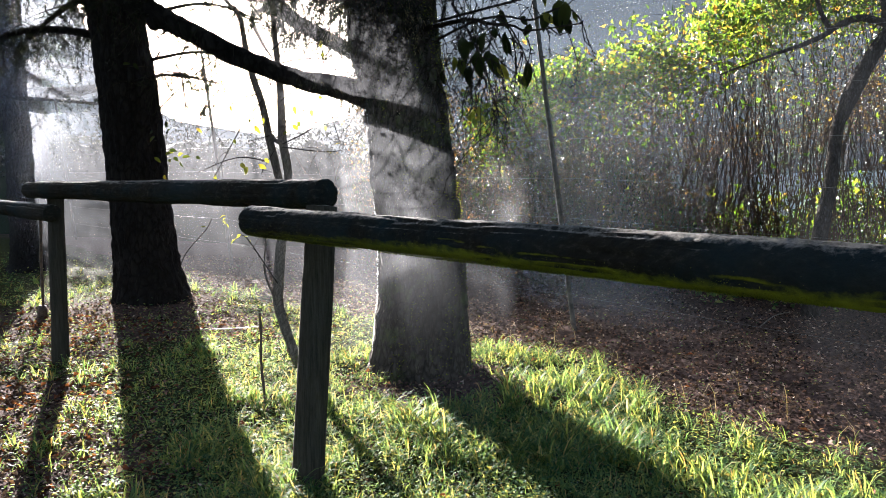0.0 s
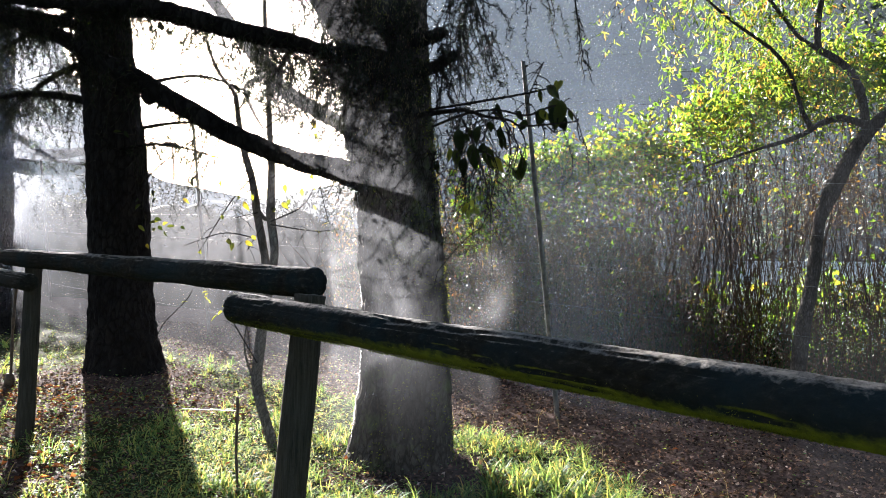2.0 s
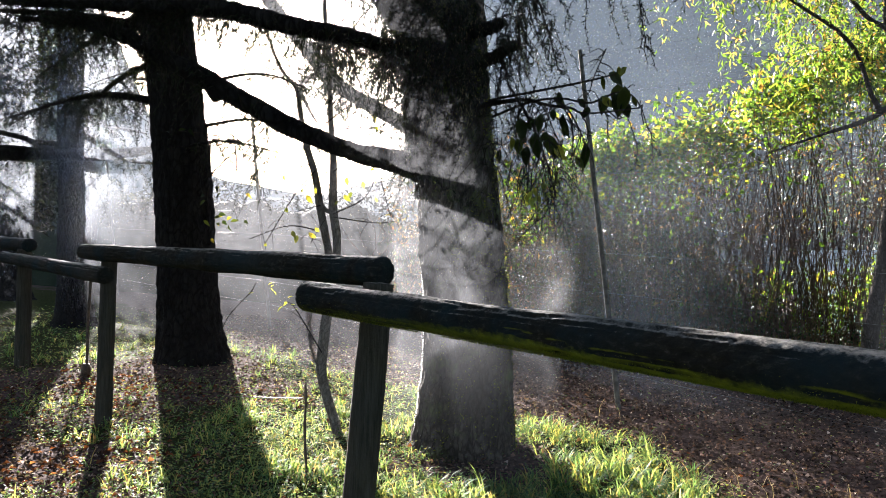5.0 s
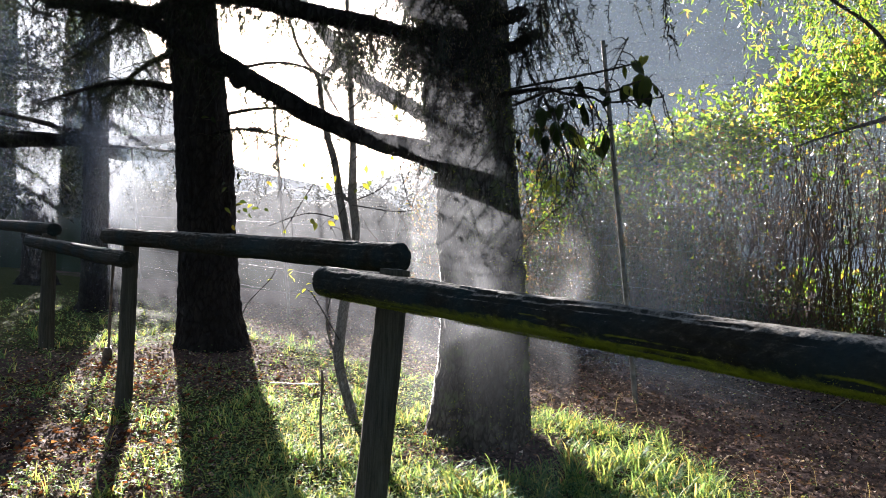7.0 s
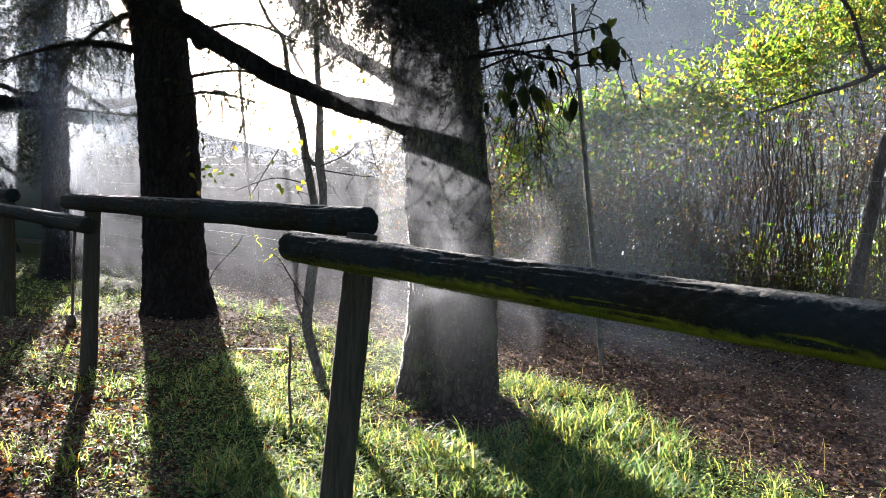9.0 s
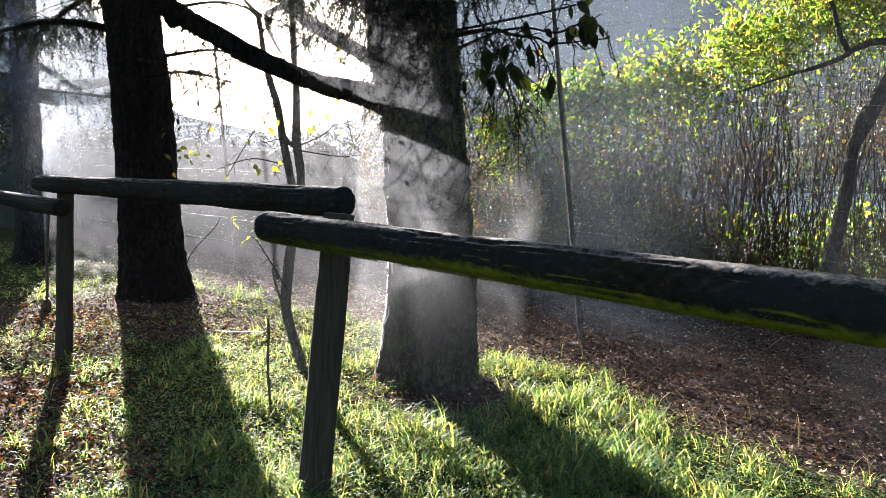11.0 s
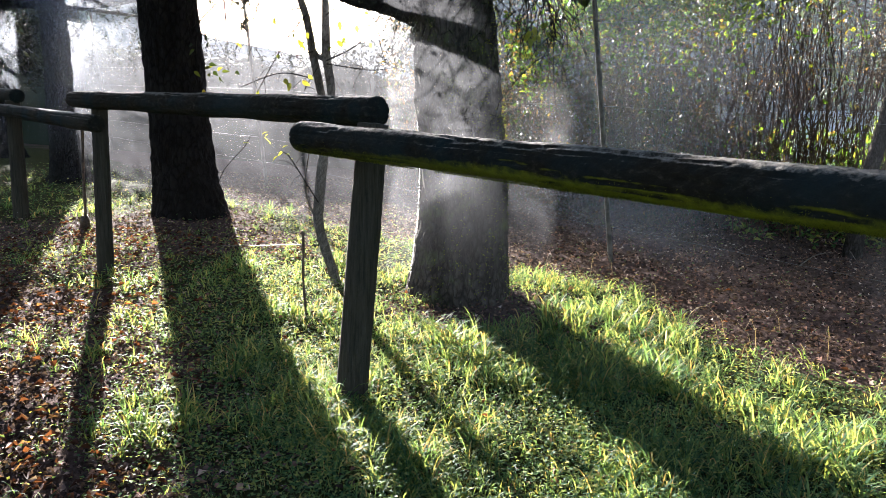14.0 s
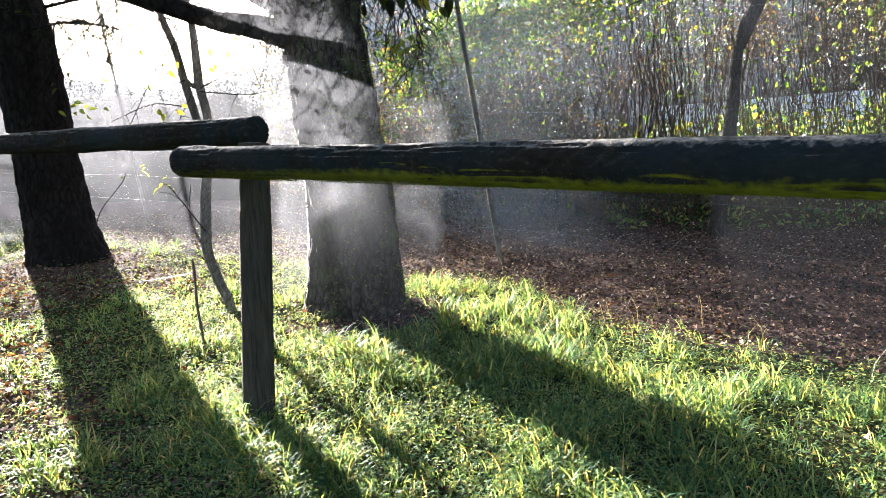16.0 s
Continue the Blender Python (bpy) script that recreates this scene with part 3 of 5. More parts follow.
# Dense crown added overhead, out of view, to block sky light.
part("crown", clump_crown(Geo(), (-0.7, 3.6, 7.6), (4.6, 4.4, 2.9), 9000, 0.5), NEEDLE, big)["kind"] = "stuff"
part("trunk", tube(Geo(), trunk_line, 110, root_flare(tx, ty, 0.0, trunk_line, 5, 2)), BARK_MOSSY, big)
rim = Geo()
N = 9000
rz, ra = rng.uniform(0.02, 3.2, N), rng.uniform(0, 2 * np.pi, N)
rr = np.interp(rz, trunk_line[:, 2], trunk_line[:, 3])
rxc = np.interp(rz, trunk_line[:, 2], trunk_line[:, 0])
rd = np.stack([np.cos(ra), np.sin(ra), 0 * ra], -1)
tuft = np.array([noise.noise(Vector((math.cos(a) * 2.2, math.sin(a) * 2.2, z * 3.0))) for a, z in zip(ra, rz)]) > -0.1
rp = np.stack([rxc, np.full(N, ty), rz], -1) + rd * (rr * 1.02 + 0.04 * np.exp(-rz / 0.14))[:, None]
tuft &= np.cos(ra) > -0.45
# Whitish fibres on the sunward flank paint the trunk's bright sunlit edge.
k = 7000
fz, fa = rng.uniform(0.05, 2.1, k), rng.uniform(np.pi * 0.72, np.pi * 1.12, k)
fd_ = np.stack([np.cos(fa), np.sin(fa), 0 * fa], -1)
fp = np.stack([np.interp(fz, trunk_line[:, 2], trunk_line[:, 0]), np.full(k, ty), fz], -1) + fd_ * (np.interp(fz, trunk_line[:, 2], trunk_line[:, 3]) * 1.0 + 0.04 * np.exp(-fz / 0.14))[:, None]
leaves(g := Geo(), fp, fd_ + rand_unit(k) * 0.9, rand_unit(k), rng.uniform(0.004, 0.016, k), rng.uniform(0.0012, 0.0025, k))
part("rim_light_fibres", g, GLINT, big, "pale bark fibres painting the trunk's bright sunlit rim")["kind"] = "stuff"
leaves(rim, rp[tuft], (rd + rand_unit(N) * 0.8)[tuft], rand_unit(tuft.sum()), rng.uniform(0.008, 0.024, tuft.sum()), rng.uniform(0.005, 0.01, tuft.sum()))
part("moss", rim, MOSS, big, "thin green moss on the bark")["kind"] = "stuff"
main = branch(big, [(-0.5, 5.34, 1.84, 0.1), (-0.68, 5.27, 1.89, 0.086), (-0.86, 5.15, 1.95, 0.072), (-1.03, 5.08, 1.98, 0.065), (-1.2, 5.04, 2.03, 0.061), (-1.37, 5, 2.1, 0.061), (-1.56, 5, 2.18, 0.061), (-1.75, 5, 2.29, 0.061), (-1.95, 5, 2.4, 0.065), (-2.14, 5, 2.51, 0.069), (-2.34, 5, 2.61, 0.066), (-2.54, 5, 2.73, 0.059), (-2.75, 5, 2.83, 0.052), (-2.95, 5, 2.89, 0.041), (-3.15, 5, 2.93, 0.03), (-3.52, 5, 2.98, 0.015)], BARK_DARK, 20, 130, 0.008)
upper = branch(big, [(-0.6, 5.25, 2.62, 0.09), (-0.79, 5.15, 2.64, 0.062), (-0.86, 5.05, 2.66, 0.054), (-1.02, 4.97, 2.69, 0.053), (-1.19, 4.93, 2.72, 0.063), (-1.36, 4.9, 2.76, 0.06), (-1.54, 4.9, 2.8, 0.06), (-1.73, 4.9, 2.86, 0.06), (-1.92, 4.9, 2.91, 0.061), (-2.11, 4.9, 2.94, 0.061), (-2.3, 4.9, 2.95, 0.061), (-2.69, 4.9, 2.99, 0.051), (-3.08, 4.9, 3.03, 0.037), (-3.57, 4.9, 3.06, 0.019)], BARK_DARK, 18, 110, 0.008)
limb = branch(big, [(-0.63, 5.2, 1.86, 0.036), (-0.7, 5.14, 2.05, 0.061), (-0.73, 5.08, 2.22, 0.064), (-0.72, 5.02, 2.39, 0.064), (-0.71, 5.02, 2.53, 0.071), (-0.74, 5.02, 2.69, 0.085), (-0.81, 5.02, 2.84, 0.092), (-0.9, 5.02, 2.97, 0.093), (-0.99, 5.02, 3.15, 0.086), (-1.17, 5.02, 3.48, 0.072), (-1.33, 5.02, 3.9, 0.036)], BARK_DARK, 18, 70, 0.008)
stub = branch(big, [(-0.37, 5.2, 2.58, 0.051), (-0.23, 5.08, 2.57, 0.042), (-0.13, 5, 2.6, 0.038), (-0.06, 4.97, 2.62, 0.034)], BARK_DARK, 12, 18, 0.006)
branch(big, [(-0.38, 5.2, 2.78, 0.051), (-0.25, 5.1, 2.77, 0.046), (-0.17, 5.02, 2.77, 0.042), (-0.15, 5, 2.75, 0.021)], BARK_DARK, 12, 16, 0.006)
right_b = branch(big, [(-0.35, 5.2, 2.3, 0.02), (-0.05, 4.7, 2.22, 0.012), (0.06, 4.45, 2.16, 0.009), (0.15, 4.3, 2.1, 0.008), (0.27, 4.15, 2.05, 0.006), (0.35, 4.05, 2.0, 0.005), (0.6, 4.05, 2.02, 0.003)], TWIG, 8, 30, 0.0)
branch(big, [(-2.047, 5.0, 2.424, 0.05), (-2.037, 4.98, 2.374, 0.048), (-2.037, 4.97, 2.344, 0.02)], BARK_DARK, 12, 8, 0.004)
sprays(big, main, 110, 0.3, lo=0.45, needles=40)
sprays(big, upper, 330, 0.42, needles=40)
sprays(big, limb, 160, 0.4, needles=40)
sprays(big, stub, 14, 0.45)
sprays(big, right_b, 22, 0.3, needles=16, up=-0.8)
over = branch(big, [(-0.5, 5.2, 3.2, 0.06), (0.0, 4.7, 3.4, 0.04), (0.6, 4.3, 3.3, 0.02), (0.85, 4.25, 3.1, 0.008)], BARK_DARK, 8, 30, 0.0)
sprays(big, over, 24, 0.45, needles=34, lo=0.1, up=-1.0)
hang = branch(big, [(0.55, 4.3, 3.28, 0.006), (0.57, 4.3, 2.9, 0.005), (0.6, 4.3, 2.65, 0.004), (0.64, 4.3, 2.38, 0.002)], TWIG, 5, 16, 0.0)
sprays(big, hang, 16, 0.1, needles=8, lo=0.4, up=-1.2)
spiky = branch(big, [(-0.1, 4.8, 3.0, 0.01), (0.04, 4.6, 2.86, 0.006), (0.13, 4.55, 2.6, 0.004), (0.2, 4.5, 2.33, 0.002)], TWIG, 5, 20, 0.0)
sprays(big, spiky, 26, 0.1, needles=8, lo=0.2, up=-0.6, needle=0.04)
crown_line = np.array([(x, y, z, 0.1) for x, y, z in zip(rng.normal(-0.5, 0.35, 60), rng.normal(4.95, 0.12, 60), rng.uniform(2.5, 3.5, 60))])
sprays(big, crown_line, 520, 0.42, needles=46, up=-0.9)

# Pale needles before the trunk paint the sparkle of backlit sprays.
g = Geo()
n = 2600
c = np.stack([rng.normal(-0.52, 0.16, n), rng.uniform(4.9, 5.05, n), rng.uniform(2.28, 3.3, n)], -1)
c[:, 2] += 0.18 * np.sin(c[:, 0] * 23)
leaves(g, c, rand_unit(n) * 0.5 + np.array([0, 0, -1.0]), rand_unit(n), rng.uniform(0.01, 0.03, n), rng.uniform(0.002, 0.004, n), 0.1)
part("needle_spray", g, STRAW, big, "hanging needles coloured pale for their backlit sparkle")

# the dark trunk farther along the fence
dark = thing("conifer_tree", "black-barked conifer trunk backlit by low sun", "tree", "conifers along the fence")
l1 = smooth_line([(-3.5, 7.4, 0.1, 0.39), (-3.51, 7.4, 0.22, 0.37), (-3.52, 7.4, 0.34, 0.355), (-3.54, 7.4, 0.51, 0.33), (-3.57, 7.4, 0.79, 0.305), (-3.6, 7.4, 1.35, 0.284), (-3.63, 7.4, 1.85, 0.278), (-3.68, 7.4, 2.4, 0.272), (-3.74, 7.4, 2.95, 0.256), (-3.86, 7.4, 3.77, 0.25), (-3.95, 7.4, 5.0, 0.22), (-4.1, 7.4, 8.0, 0.14), (-4.2, 7.4, 11.5, 0.03)], 260)
# Another unseen crown, thickened to hold sky light off the ground.
part("crown", clump_crown(Geo(), (-4.2, 6.6, 8.8), (3.6, 3.4, 4.0), 7000, 0.45), NEEDLE, dark)["kind"] = "stuff"
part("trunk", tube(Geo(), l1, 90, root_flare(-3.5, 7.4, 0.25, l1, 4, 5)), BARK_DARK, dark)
for pts in ([(-3.62, 7.3, 2.43, 0.024), (-3.0, 7.0, 2.44, 0.013), (-2.4, 6.9, 2.3, 0.006)], [(-3.62, 7.45, 2.66, 0.024), (-2.9, 7.6, 2.75, 0.012), (-2.2, 7.8, 2.45, 0.005)], [(-3.68, 7.4, 3.06, 0.026), (-2.8, 7.3, 3.15, 0.013), (-2.2, 7.3, 2.95, 0.005)], [(-3.75, 7.3, 3.6, 0.06), (-4.6, 7.1, 3.75, 0.04), (-5.8, 6.8, 3.8, 0.01)],
            [(-3.75, 7.35, 2.9, 0.05), (-4.6, 7.3, 3.0, 0.03), (-5.6, 7.3, 2.8, 0.008)], [(-3.75, 7.3, 3.3, 0.05), (-4.4, 7.6, 3.3, 0.03), (-5.2, 7.9, 3.0, 0.008)], [(-3.75, 7.3, 3.9, 0.05), (-4.5, 7.4, 3.7, 0.03), (-5.4, 7.5, 3.3, 0.008)],
            [(-3.6, 7.2, 4.0, 0.06), (-3.0, 6.8, 4.0, 0.04), (-2.0, 6.4, 3.8, 0.01)], [(-3.8, 7.3, 4.3, 0.06), (-4.6, 6.6, 4.2, 0.04), (-5.6, 6.0, 3.9, 0.01)]):
    ln = branch(dark, pts, BARK_DARK, 9, 26, 0.0)
    sprays(dark, ln, 40 if pts[-1][0] > -3 else 130, 0.5, needles=34, lo=0.15, needle=0.035)
    for s in range(5):
        b = ln[int(rng.uniform(0.3, 0.95) * 25)][:3]
        e = b + np.array([rng.normal() * 0.4, rng.normal() * 0.3, rng.uniform(-0.6, 0.25)])
        part("twig", tube(Geo(), smooth_line([(*b, 0.009), (*((b + e) / 2 + rng.normal(size=3) * 0.06), 0.006), (*e, 0.002)], 8), 4), TWIG, dark)


def far_conifer(x, y, radius, height, label):
    t = thing("conifer_tree", label, "tree", "conifers along the fence")
    z = float(soil_z(x, y))
    line = smooth_line([(x, y, z - 0.05, radius * 1.45), (x, y, z + 0.3, radius * 1.1), (x - 0.03, y, z + 1.5, radius), (x - 0.08, y, z + 4, radius * 0.85), (x - 0.1, y, z + height, radius * 0.1)], 90)
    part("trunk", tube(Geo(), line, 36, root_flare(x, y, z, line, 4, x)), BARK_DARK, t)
    # Sparse high crown added to dapple the sunlit haze.
    part("crown", clump_crown(Geo(), (x, y, z + 9.2), (2.0, 1.8, 2.4), 700, 0.22), NEEDLE, t)["kind"] = "stuff"
    for b in range(9):
        hh, a = rng.uniform(2.2, 6.0), rng.uniform(0, 6.28)
        e = np.array([math.cos(a), math.sin(a), rng.uniform(-0.1, 0.25)]) * rng.uniform(1.0, 2.2)
        ln = branch(t, [(x, y, z + hh, 0.05), (x + e[0] * .5, y + e[1] * .5, z + hh + e[2] * .6, 0.03), (x + e[0], y + e[1], z + hh + e[2], 0.008)], BARK_DARK, 7, 16, 0.0)
        sprays(t, ln, 26, 0.6, needles=24, lo=0.15, needle=0.05)
    return t


near_grey = far_conifer(-6.37, 9.42, 0.21, 11, "grey conifer trunk dissolving into the haze behind the fence")
ln = branch(near_grey, [(-8.13, 9.3, 2.75, 0.094), (-7.59, 9.3, 2.75, 0.093), (-6.89, 9.3, 2.76, 0.091), (-6.29, 9.3, 2.72, 0.09), (-5.7, 9.3, 2.72, 0.074), (-5.21, 9.3, 2.76, 0.052), (-4.81, 9.3, 2.87, 0.022)], BARK_DARK, 10, 36, 0.008)
sprays(near_grey, ln, 90, 0.6, needles=26, needle=0.045)
edge_tree = far_conifer(-9.55, 12.0, 0.24, 12, "distant conifer trunk in bright haze along the fence")
# Clump added off to the side to shade the ground at left.
part("low_foliage", clump_crown(Geo(), (-9.1, 10.5, 2.4), (1.2, 1.2, 0.7), 1100, 0.14), NEEDLE, edge_tree)["kind"] = "stuff"
shade_tree = far_conifer(-9.3, 13.6, 0.22, 12, "distant conifer trunk in bright haze along the fence")

# First clump is added up-sun to cast shade along the left ground.
part("low_foliage", clump_crown(Geo(), (-10.2, 14.6, 2.7), (1.6, 1.4, 0.7), 2600, 0.13), NEEDLE, shade_tree)["kind"] = "stuff"
part("low_foliage", clump_crown(Geo(), (-8.6, 11.0, 4.3), (1.3, 0.8, 0.6), 1800, 0.09), NEEDLE, near_grey)["kind"] = "stuff"

# leaning pale trunk in the glow behind the big conifer
lean = thing("leaning_tree", "leaning pale grey tree washed out by sunlit haze", "tree")
ln = branch(lean, [(-1.28, 13.97, 0.8, 0.232), (-1.52, 13.82, 1.61, 0.186), (-1.9, 13.66, 2.85, 0.155), (-2.28, 13.66, 3.35, 0.133), (-2.71, 13.66, 3.73, 0.133), (-3.13, 13.66, 4.01, 0.135), (-3.56, 13.66, 4.25, 0.135), (-4.01, 13.66, 4.52, 0.135), (-4.34, 13.66, 4.8, 0.136), (-4.62, 13.66, 5.17, 0.136), (-4.91, 13.66, 5.5, 0.127), (-5.37, 13.66, 6.09, 0.116), (-5.72, 13.66, 6.54, 0.107), (-6.2, 13.66, 7.3, 0.085)], BARK_THIN, 12, 50, 0.006, "trunk")
branch(lean, [(-4.37, 13.66, 4.85, 0.064), (-4.63, 13.59, 4.79, 0.053), (-4.82, 13.51, 4.6, 0.042), (-4.66, 13.51, 4.18, 0.031), (-4.46, 13.51, 3.87, 0.02)], BARK_THIN, 7, 18, 0.0)
for _ in range(26):
    b = ln[int(rng.uniform(0.3, 0.98) * len(ln))][:3]
    e = b + np.array([rng.normal() * 1.5, rng.normal() * 0.4, rng.uniform(-1.1, 1.3)])
    sl = branch(lean, [(*b, 0.02), (*((b + e) / 2 + rng.normal(size=3) * 0.14), 0.012), (*e, 0.004)], BARK_THIN, 5, 14, 0.0, "limb")
    sprays(lean, sl, 30, 1.0, BARK_THIN, needles=20, lo=0.2, needle=0.06)
sprays(lean, ln, 150, 1.0, needles=22, lo=0.5, needle=0.045)


# ---- wooden fence ----
fence = thing("wooden_fence", "weathered round-pole fence with moss along its damp undersides", "fence")


def pole_relief(seed, amp):
    off = Vector((seed * 5.7, seed, 0))

    def f(q, ang, i):
        v = Vector(q) + off
        crack = 1 - min(1, abs(noise.noise(Vector((q[0] * 1.2, q[1] * 1.2, ang * 2.3)) + off)) * 14)
        fine = noise.noise(Vector((q[0] * 9, q[1] * 9, ang * 9)) + off)
        return amp * noise.noise(v * 3.2) + amp * 0.2 * noise.noise(v * 9) + amp * 0.18 * fine + 0.0016 * noise.noise(v * 42) + 0.0014 * noise.noise(v * 95) - 0.009 * max(0, crack)
    return f


def post(x, y, top, r, leanx=0.0, leany=0.0):
    z = float(soil_z(x, y))
    line = np.array([(x + leanx * s, y + leany * s, z - 0.06 + (top - z + 0.06) * s, r * (1.06 - 0.1 * s)) for s in np.linspace(0, 1, 70)])
    return part("post", tube(Geo(), line, 32, pole_relief(x, 0.004)), WOOD_POST, fence)


def rail(a, b, ra, rb, seed, sag=0.0, steps=300, mat=WOOD):
    a, b = np.array(a), np.array(b)
    line = np.array([(*(a + (b - a) * s + np.array([0, 0, -sag * math.sin(math.pi * s)])), ra + (rb - ra) * s) for s in np.linspace(0, 1, steps)])
    line[0, 3] *= 0.62
    line[1, 3] *= 0.8
    line[2, 3] *= 0.9
    line[3, 3] *= 0.96
    line[-1, 3] *= 0.8
    return part("rail", tube(Geo(), line, 60, pole_relief(seed, 0.006)), mat, fence), line


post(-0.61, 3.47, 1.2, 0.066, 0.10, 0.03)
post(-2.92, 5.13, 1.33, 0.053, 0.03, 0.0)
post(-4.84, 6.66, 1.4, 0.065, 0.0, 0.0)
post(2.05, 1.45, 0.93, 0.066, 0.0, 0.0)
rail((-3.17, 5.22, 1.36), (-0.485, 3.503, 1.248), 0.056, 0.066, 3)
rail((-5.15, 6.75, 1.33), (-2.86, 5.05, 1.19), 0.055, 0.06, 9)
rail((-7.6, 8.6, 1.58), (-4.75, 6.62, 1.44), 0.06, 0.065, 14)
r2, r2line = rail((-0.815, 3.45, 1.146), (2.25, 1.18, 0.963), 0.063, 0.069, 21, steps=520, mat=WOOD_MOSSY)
mg = Geo()
mp = rng.uniform(0.0, 0.9, 17000) ** 0.65
base = r2line[(mp * (len(r2line) - 1)).astype(int)]
axis_dir = unit(r2line[-1, :3] - r2line[0, :3])
side_dir = unit(np.cross(axis_dir, (0, 0, 1)))
mang = rng.normal(-math.pi / 2 + 0.26, 0.36, len(mp))
rad = np.outer(np.cos(mang), side_dir) + np.outer(np.sin(mang), np.array([0, 0, 1.0]))
keep = np.array([noise.noise(Vector((s * 7, 3, 1))) for s in mp]) > -0.25
leaves(mg, (base[:, :3] + axis_dir * rng.normal(0, 0.008, (len(mp), 1)) + rad * base[:, 3:] * 0.97)[keep], (rad + rand_unit(len(mp)) * 0.6)[keep], rand_unit(keep.sum()), rng.uniform(0.003, 0.008, keep.sum()), 0.002)
part("moss", mg, MOSS, r2, "yellow-green moss fringe")

# ---- wire fence ----
wires = thing("wire_fence", "tall leaning wire fence with thin strands", "fence")
fd = np.array([-0.8, 0.6])
f0 = np.array([0.5, 6.87])
for u in (0.0, 5.75, 11.8, -6.2):
    x, y = f0 + fd * u
    z = float(soil_z(x, y))
    pl = part("pole", tube(Geo(), [(x + 0.14 - 0.33 * s, y, z - 0.05 + 3.08 * s, 0.023 - 0.004 * s) for s in np.linspace(0, 1, 20)], 10), POLE, wires)
    for q in range(9):
        s = 0.12 + q * 0.108
        cx, cz = x + 0.14 - 0.33 * s, z - 0.05 + 3.08 * s
        part("insulator", tube(Geo(), [(cx + 0.012, y - 0.015, cz, 0.008), (cx + 0.022, y - 0.026, cz, 0.011), (cx + 0.034, y - 0.036, cz, 0.007)], 8), POLE, pl)
for q in range(9):
    s = 0.12 + q * 0.108
    pts = []
    for u in np.linspace(-6.2, 11.8, 60):
        x, y = f0 + fd * u
        pts.append((x + 0.14 - 0.33 * s + 0.05, y - 0.045, float(ground_z(x, y)) - 0.05 + 3.08 * s - 0.02 * abs(math.sin(math.pi * (u + 6.2) / 6.05)) + rng.normal() * 0.002, 0.0009))
    part("wire", tube(Geo(), pts, 4), WIRE, wires)

# ---- stakes ----
for sx, sy, h, r, lx in [(-1.19, 4.47, 0.53, 0.008, -0.01), (-4.02, 6.45, 0.95, 0.013, 0.03)]:
    z = float(soil_z(sx, sy))
    st = part("stake", tube(Geo(), [(sx + lx * s + 0.004 * math.sin(9 * s), sy, z - 0.05 + (h + 0.05) * s, r * (1 + 0.15 * math.sin(23 * s))) for s in np.linspace(0, 1, 24)], 8), IRON)
    tagged(st, "thin rusty stake standing upright in the grass", "stake", "stakes in the grass")
string = part("string", tube(Geo(), smooth_line([(-1.187, 4.47, 0.525, 0.0028), (-1.669, 5, 0.42, 0.0028), (-2.27, 5.6, 0.304, 0.0025)], 16), 5), IRON)
tagged(string, "low dark wire strung from the stake over the grass", "wire")
z = float(soil_z(-4.02, 6.45))
part("foot", tube(Geo(), [(-4.02, 6.45, z - 0.02, 0.045), (-4.02, 6.45, z + 0.07, 0.04), (-4.02, 6.45, z + 0.1, 0.03)], 8), IRON, st)

# ---- sapling between the two conifers ----
sap = thing("sapling", "slender forked sapling with a few yellowing leaves", "tree")
branch(sap, [(-1.27, 5.35, 0, 0.037), (-1.3, 5.35, 0.12, 0.035), (-1.32, 5.35, 0.2, 0.035), (-1.38, 5.35, 0.38, 0.035), (-1.42, 5.35, 0.55, 0.037), (-1.41, 5.35, 0.71, 0.037), (-1.39, 5.35, 0.9, 0.035), (-1.365, 5.35, 1.08, 0.034), (-1.345, 5.35, 1.2, 0.03)], BARK_THIN, 12, 60, 0.003, "trunk")
branch(sap, [(-1.365, 5.35, 1.1, 0.02), (-1.37, 5.35, 1.3, 0.026), (-1.4, 5.35, 1.47, 0.027), (-1.44, 5.35, 1.66, 0.027), (-1.48, 5.35, 1.89, 0.025), (-1.54, 5.35, 2.08, 0.023), (-1.59, 5.35, 2.32, 0.019), (-1.62, 5.35, 2.49, 0.015), (-1.73, 5.35, 2.63, 0.014), (-1.82, 5.35, 2.83, 0.012), (-1.86, 5.35, 3.06, 0.008)], BARK_THIN, 10, 60, 0.002, "stem")
branch(sap, [(-1.345, 5.35, 1.17, 0.028), (-1.32, 5.35, 1.35, 0.027), (-1.32, 5.35, 1.47, 0.028), (-1.35, 5.35, 1.66, 0.029), (-1.35, 5.35, 1.74, 0.029), (-1.35, 5.35, 2.01, 0.023), (-1.37, 5.35, 2.24, 0.019), (-1.39, 5.35, 2.63, 0.017), (-1.42, 5.35, 2.98, 0.015), (-1.44, 5.35, 3.45, 0.012)], BARK_THIN, 10, 60, 0.002, "stem")
branch(sap, [(-1.34, 5.35, 1.66, 0.015), (-1.38, 5.35, 1.64, 0.015), (-1.42, 5.35, 1.68, 0.013), (-1.44, 5.35, 1.72, 0.011)], BARK_THIN, 7, 14, 0.0, "stem")
branch(sap, [(-1.42, 5.35, 0.53, 0.012), (-1.46, 5.35, 0.61, 0.009), (-1.5, 5.35, 0.72, 0.008), (-1.51, 5.35, 0.84, 0.006), (-1.48, 5.35, 1.01, 0.003)], BARK_THIN, 8, 24, 0.0, "stem")
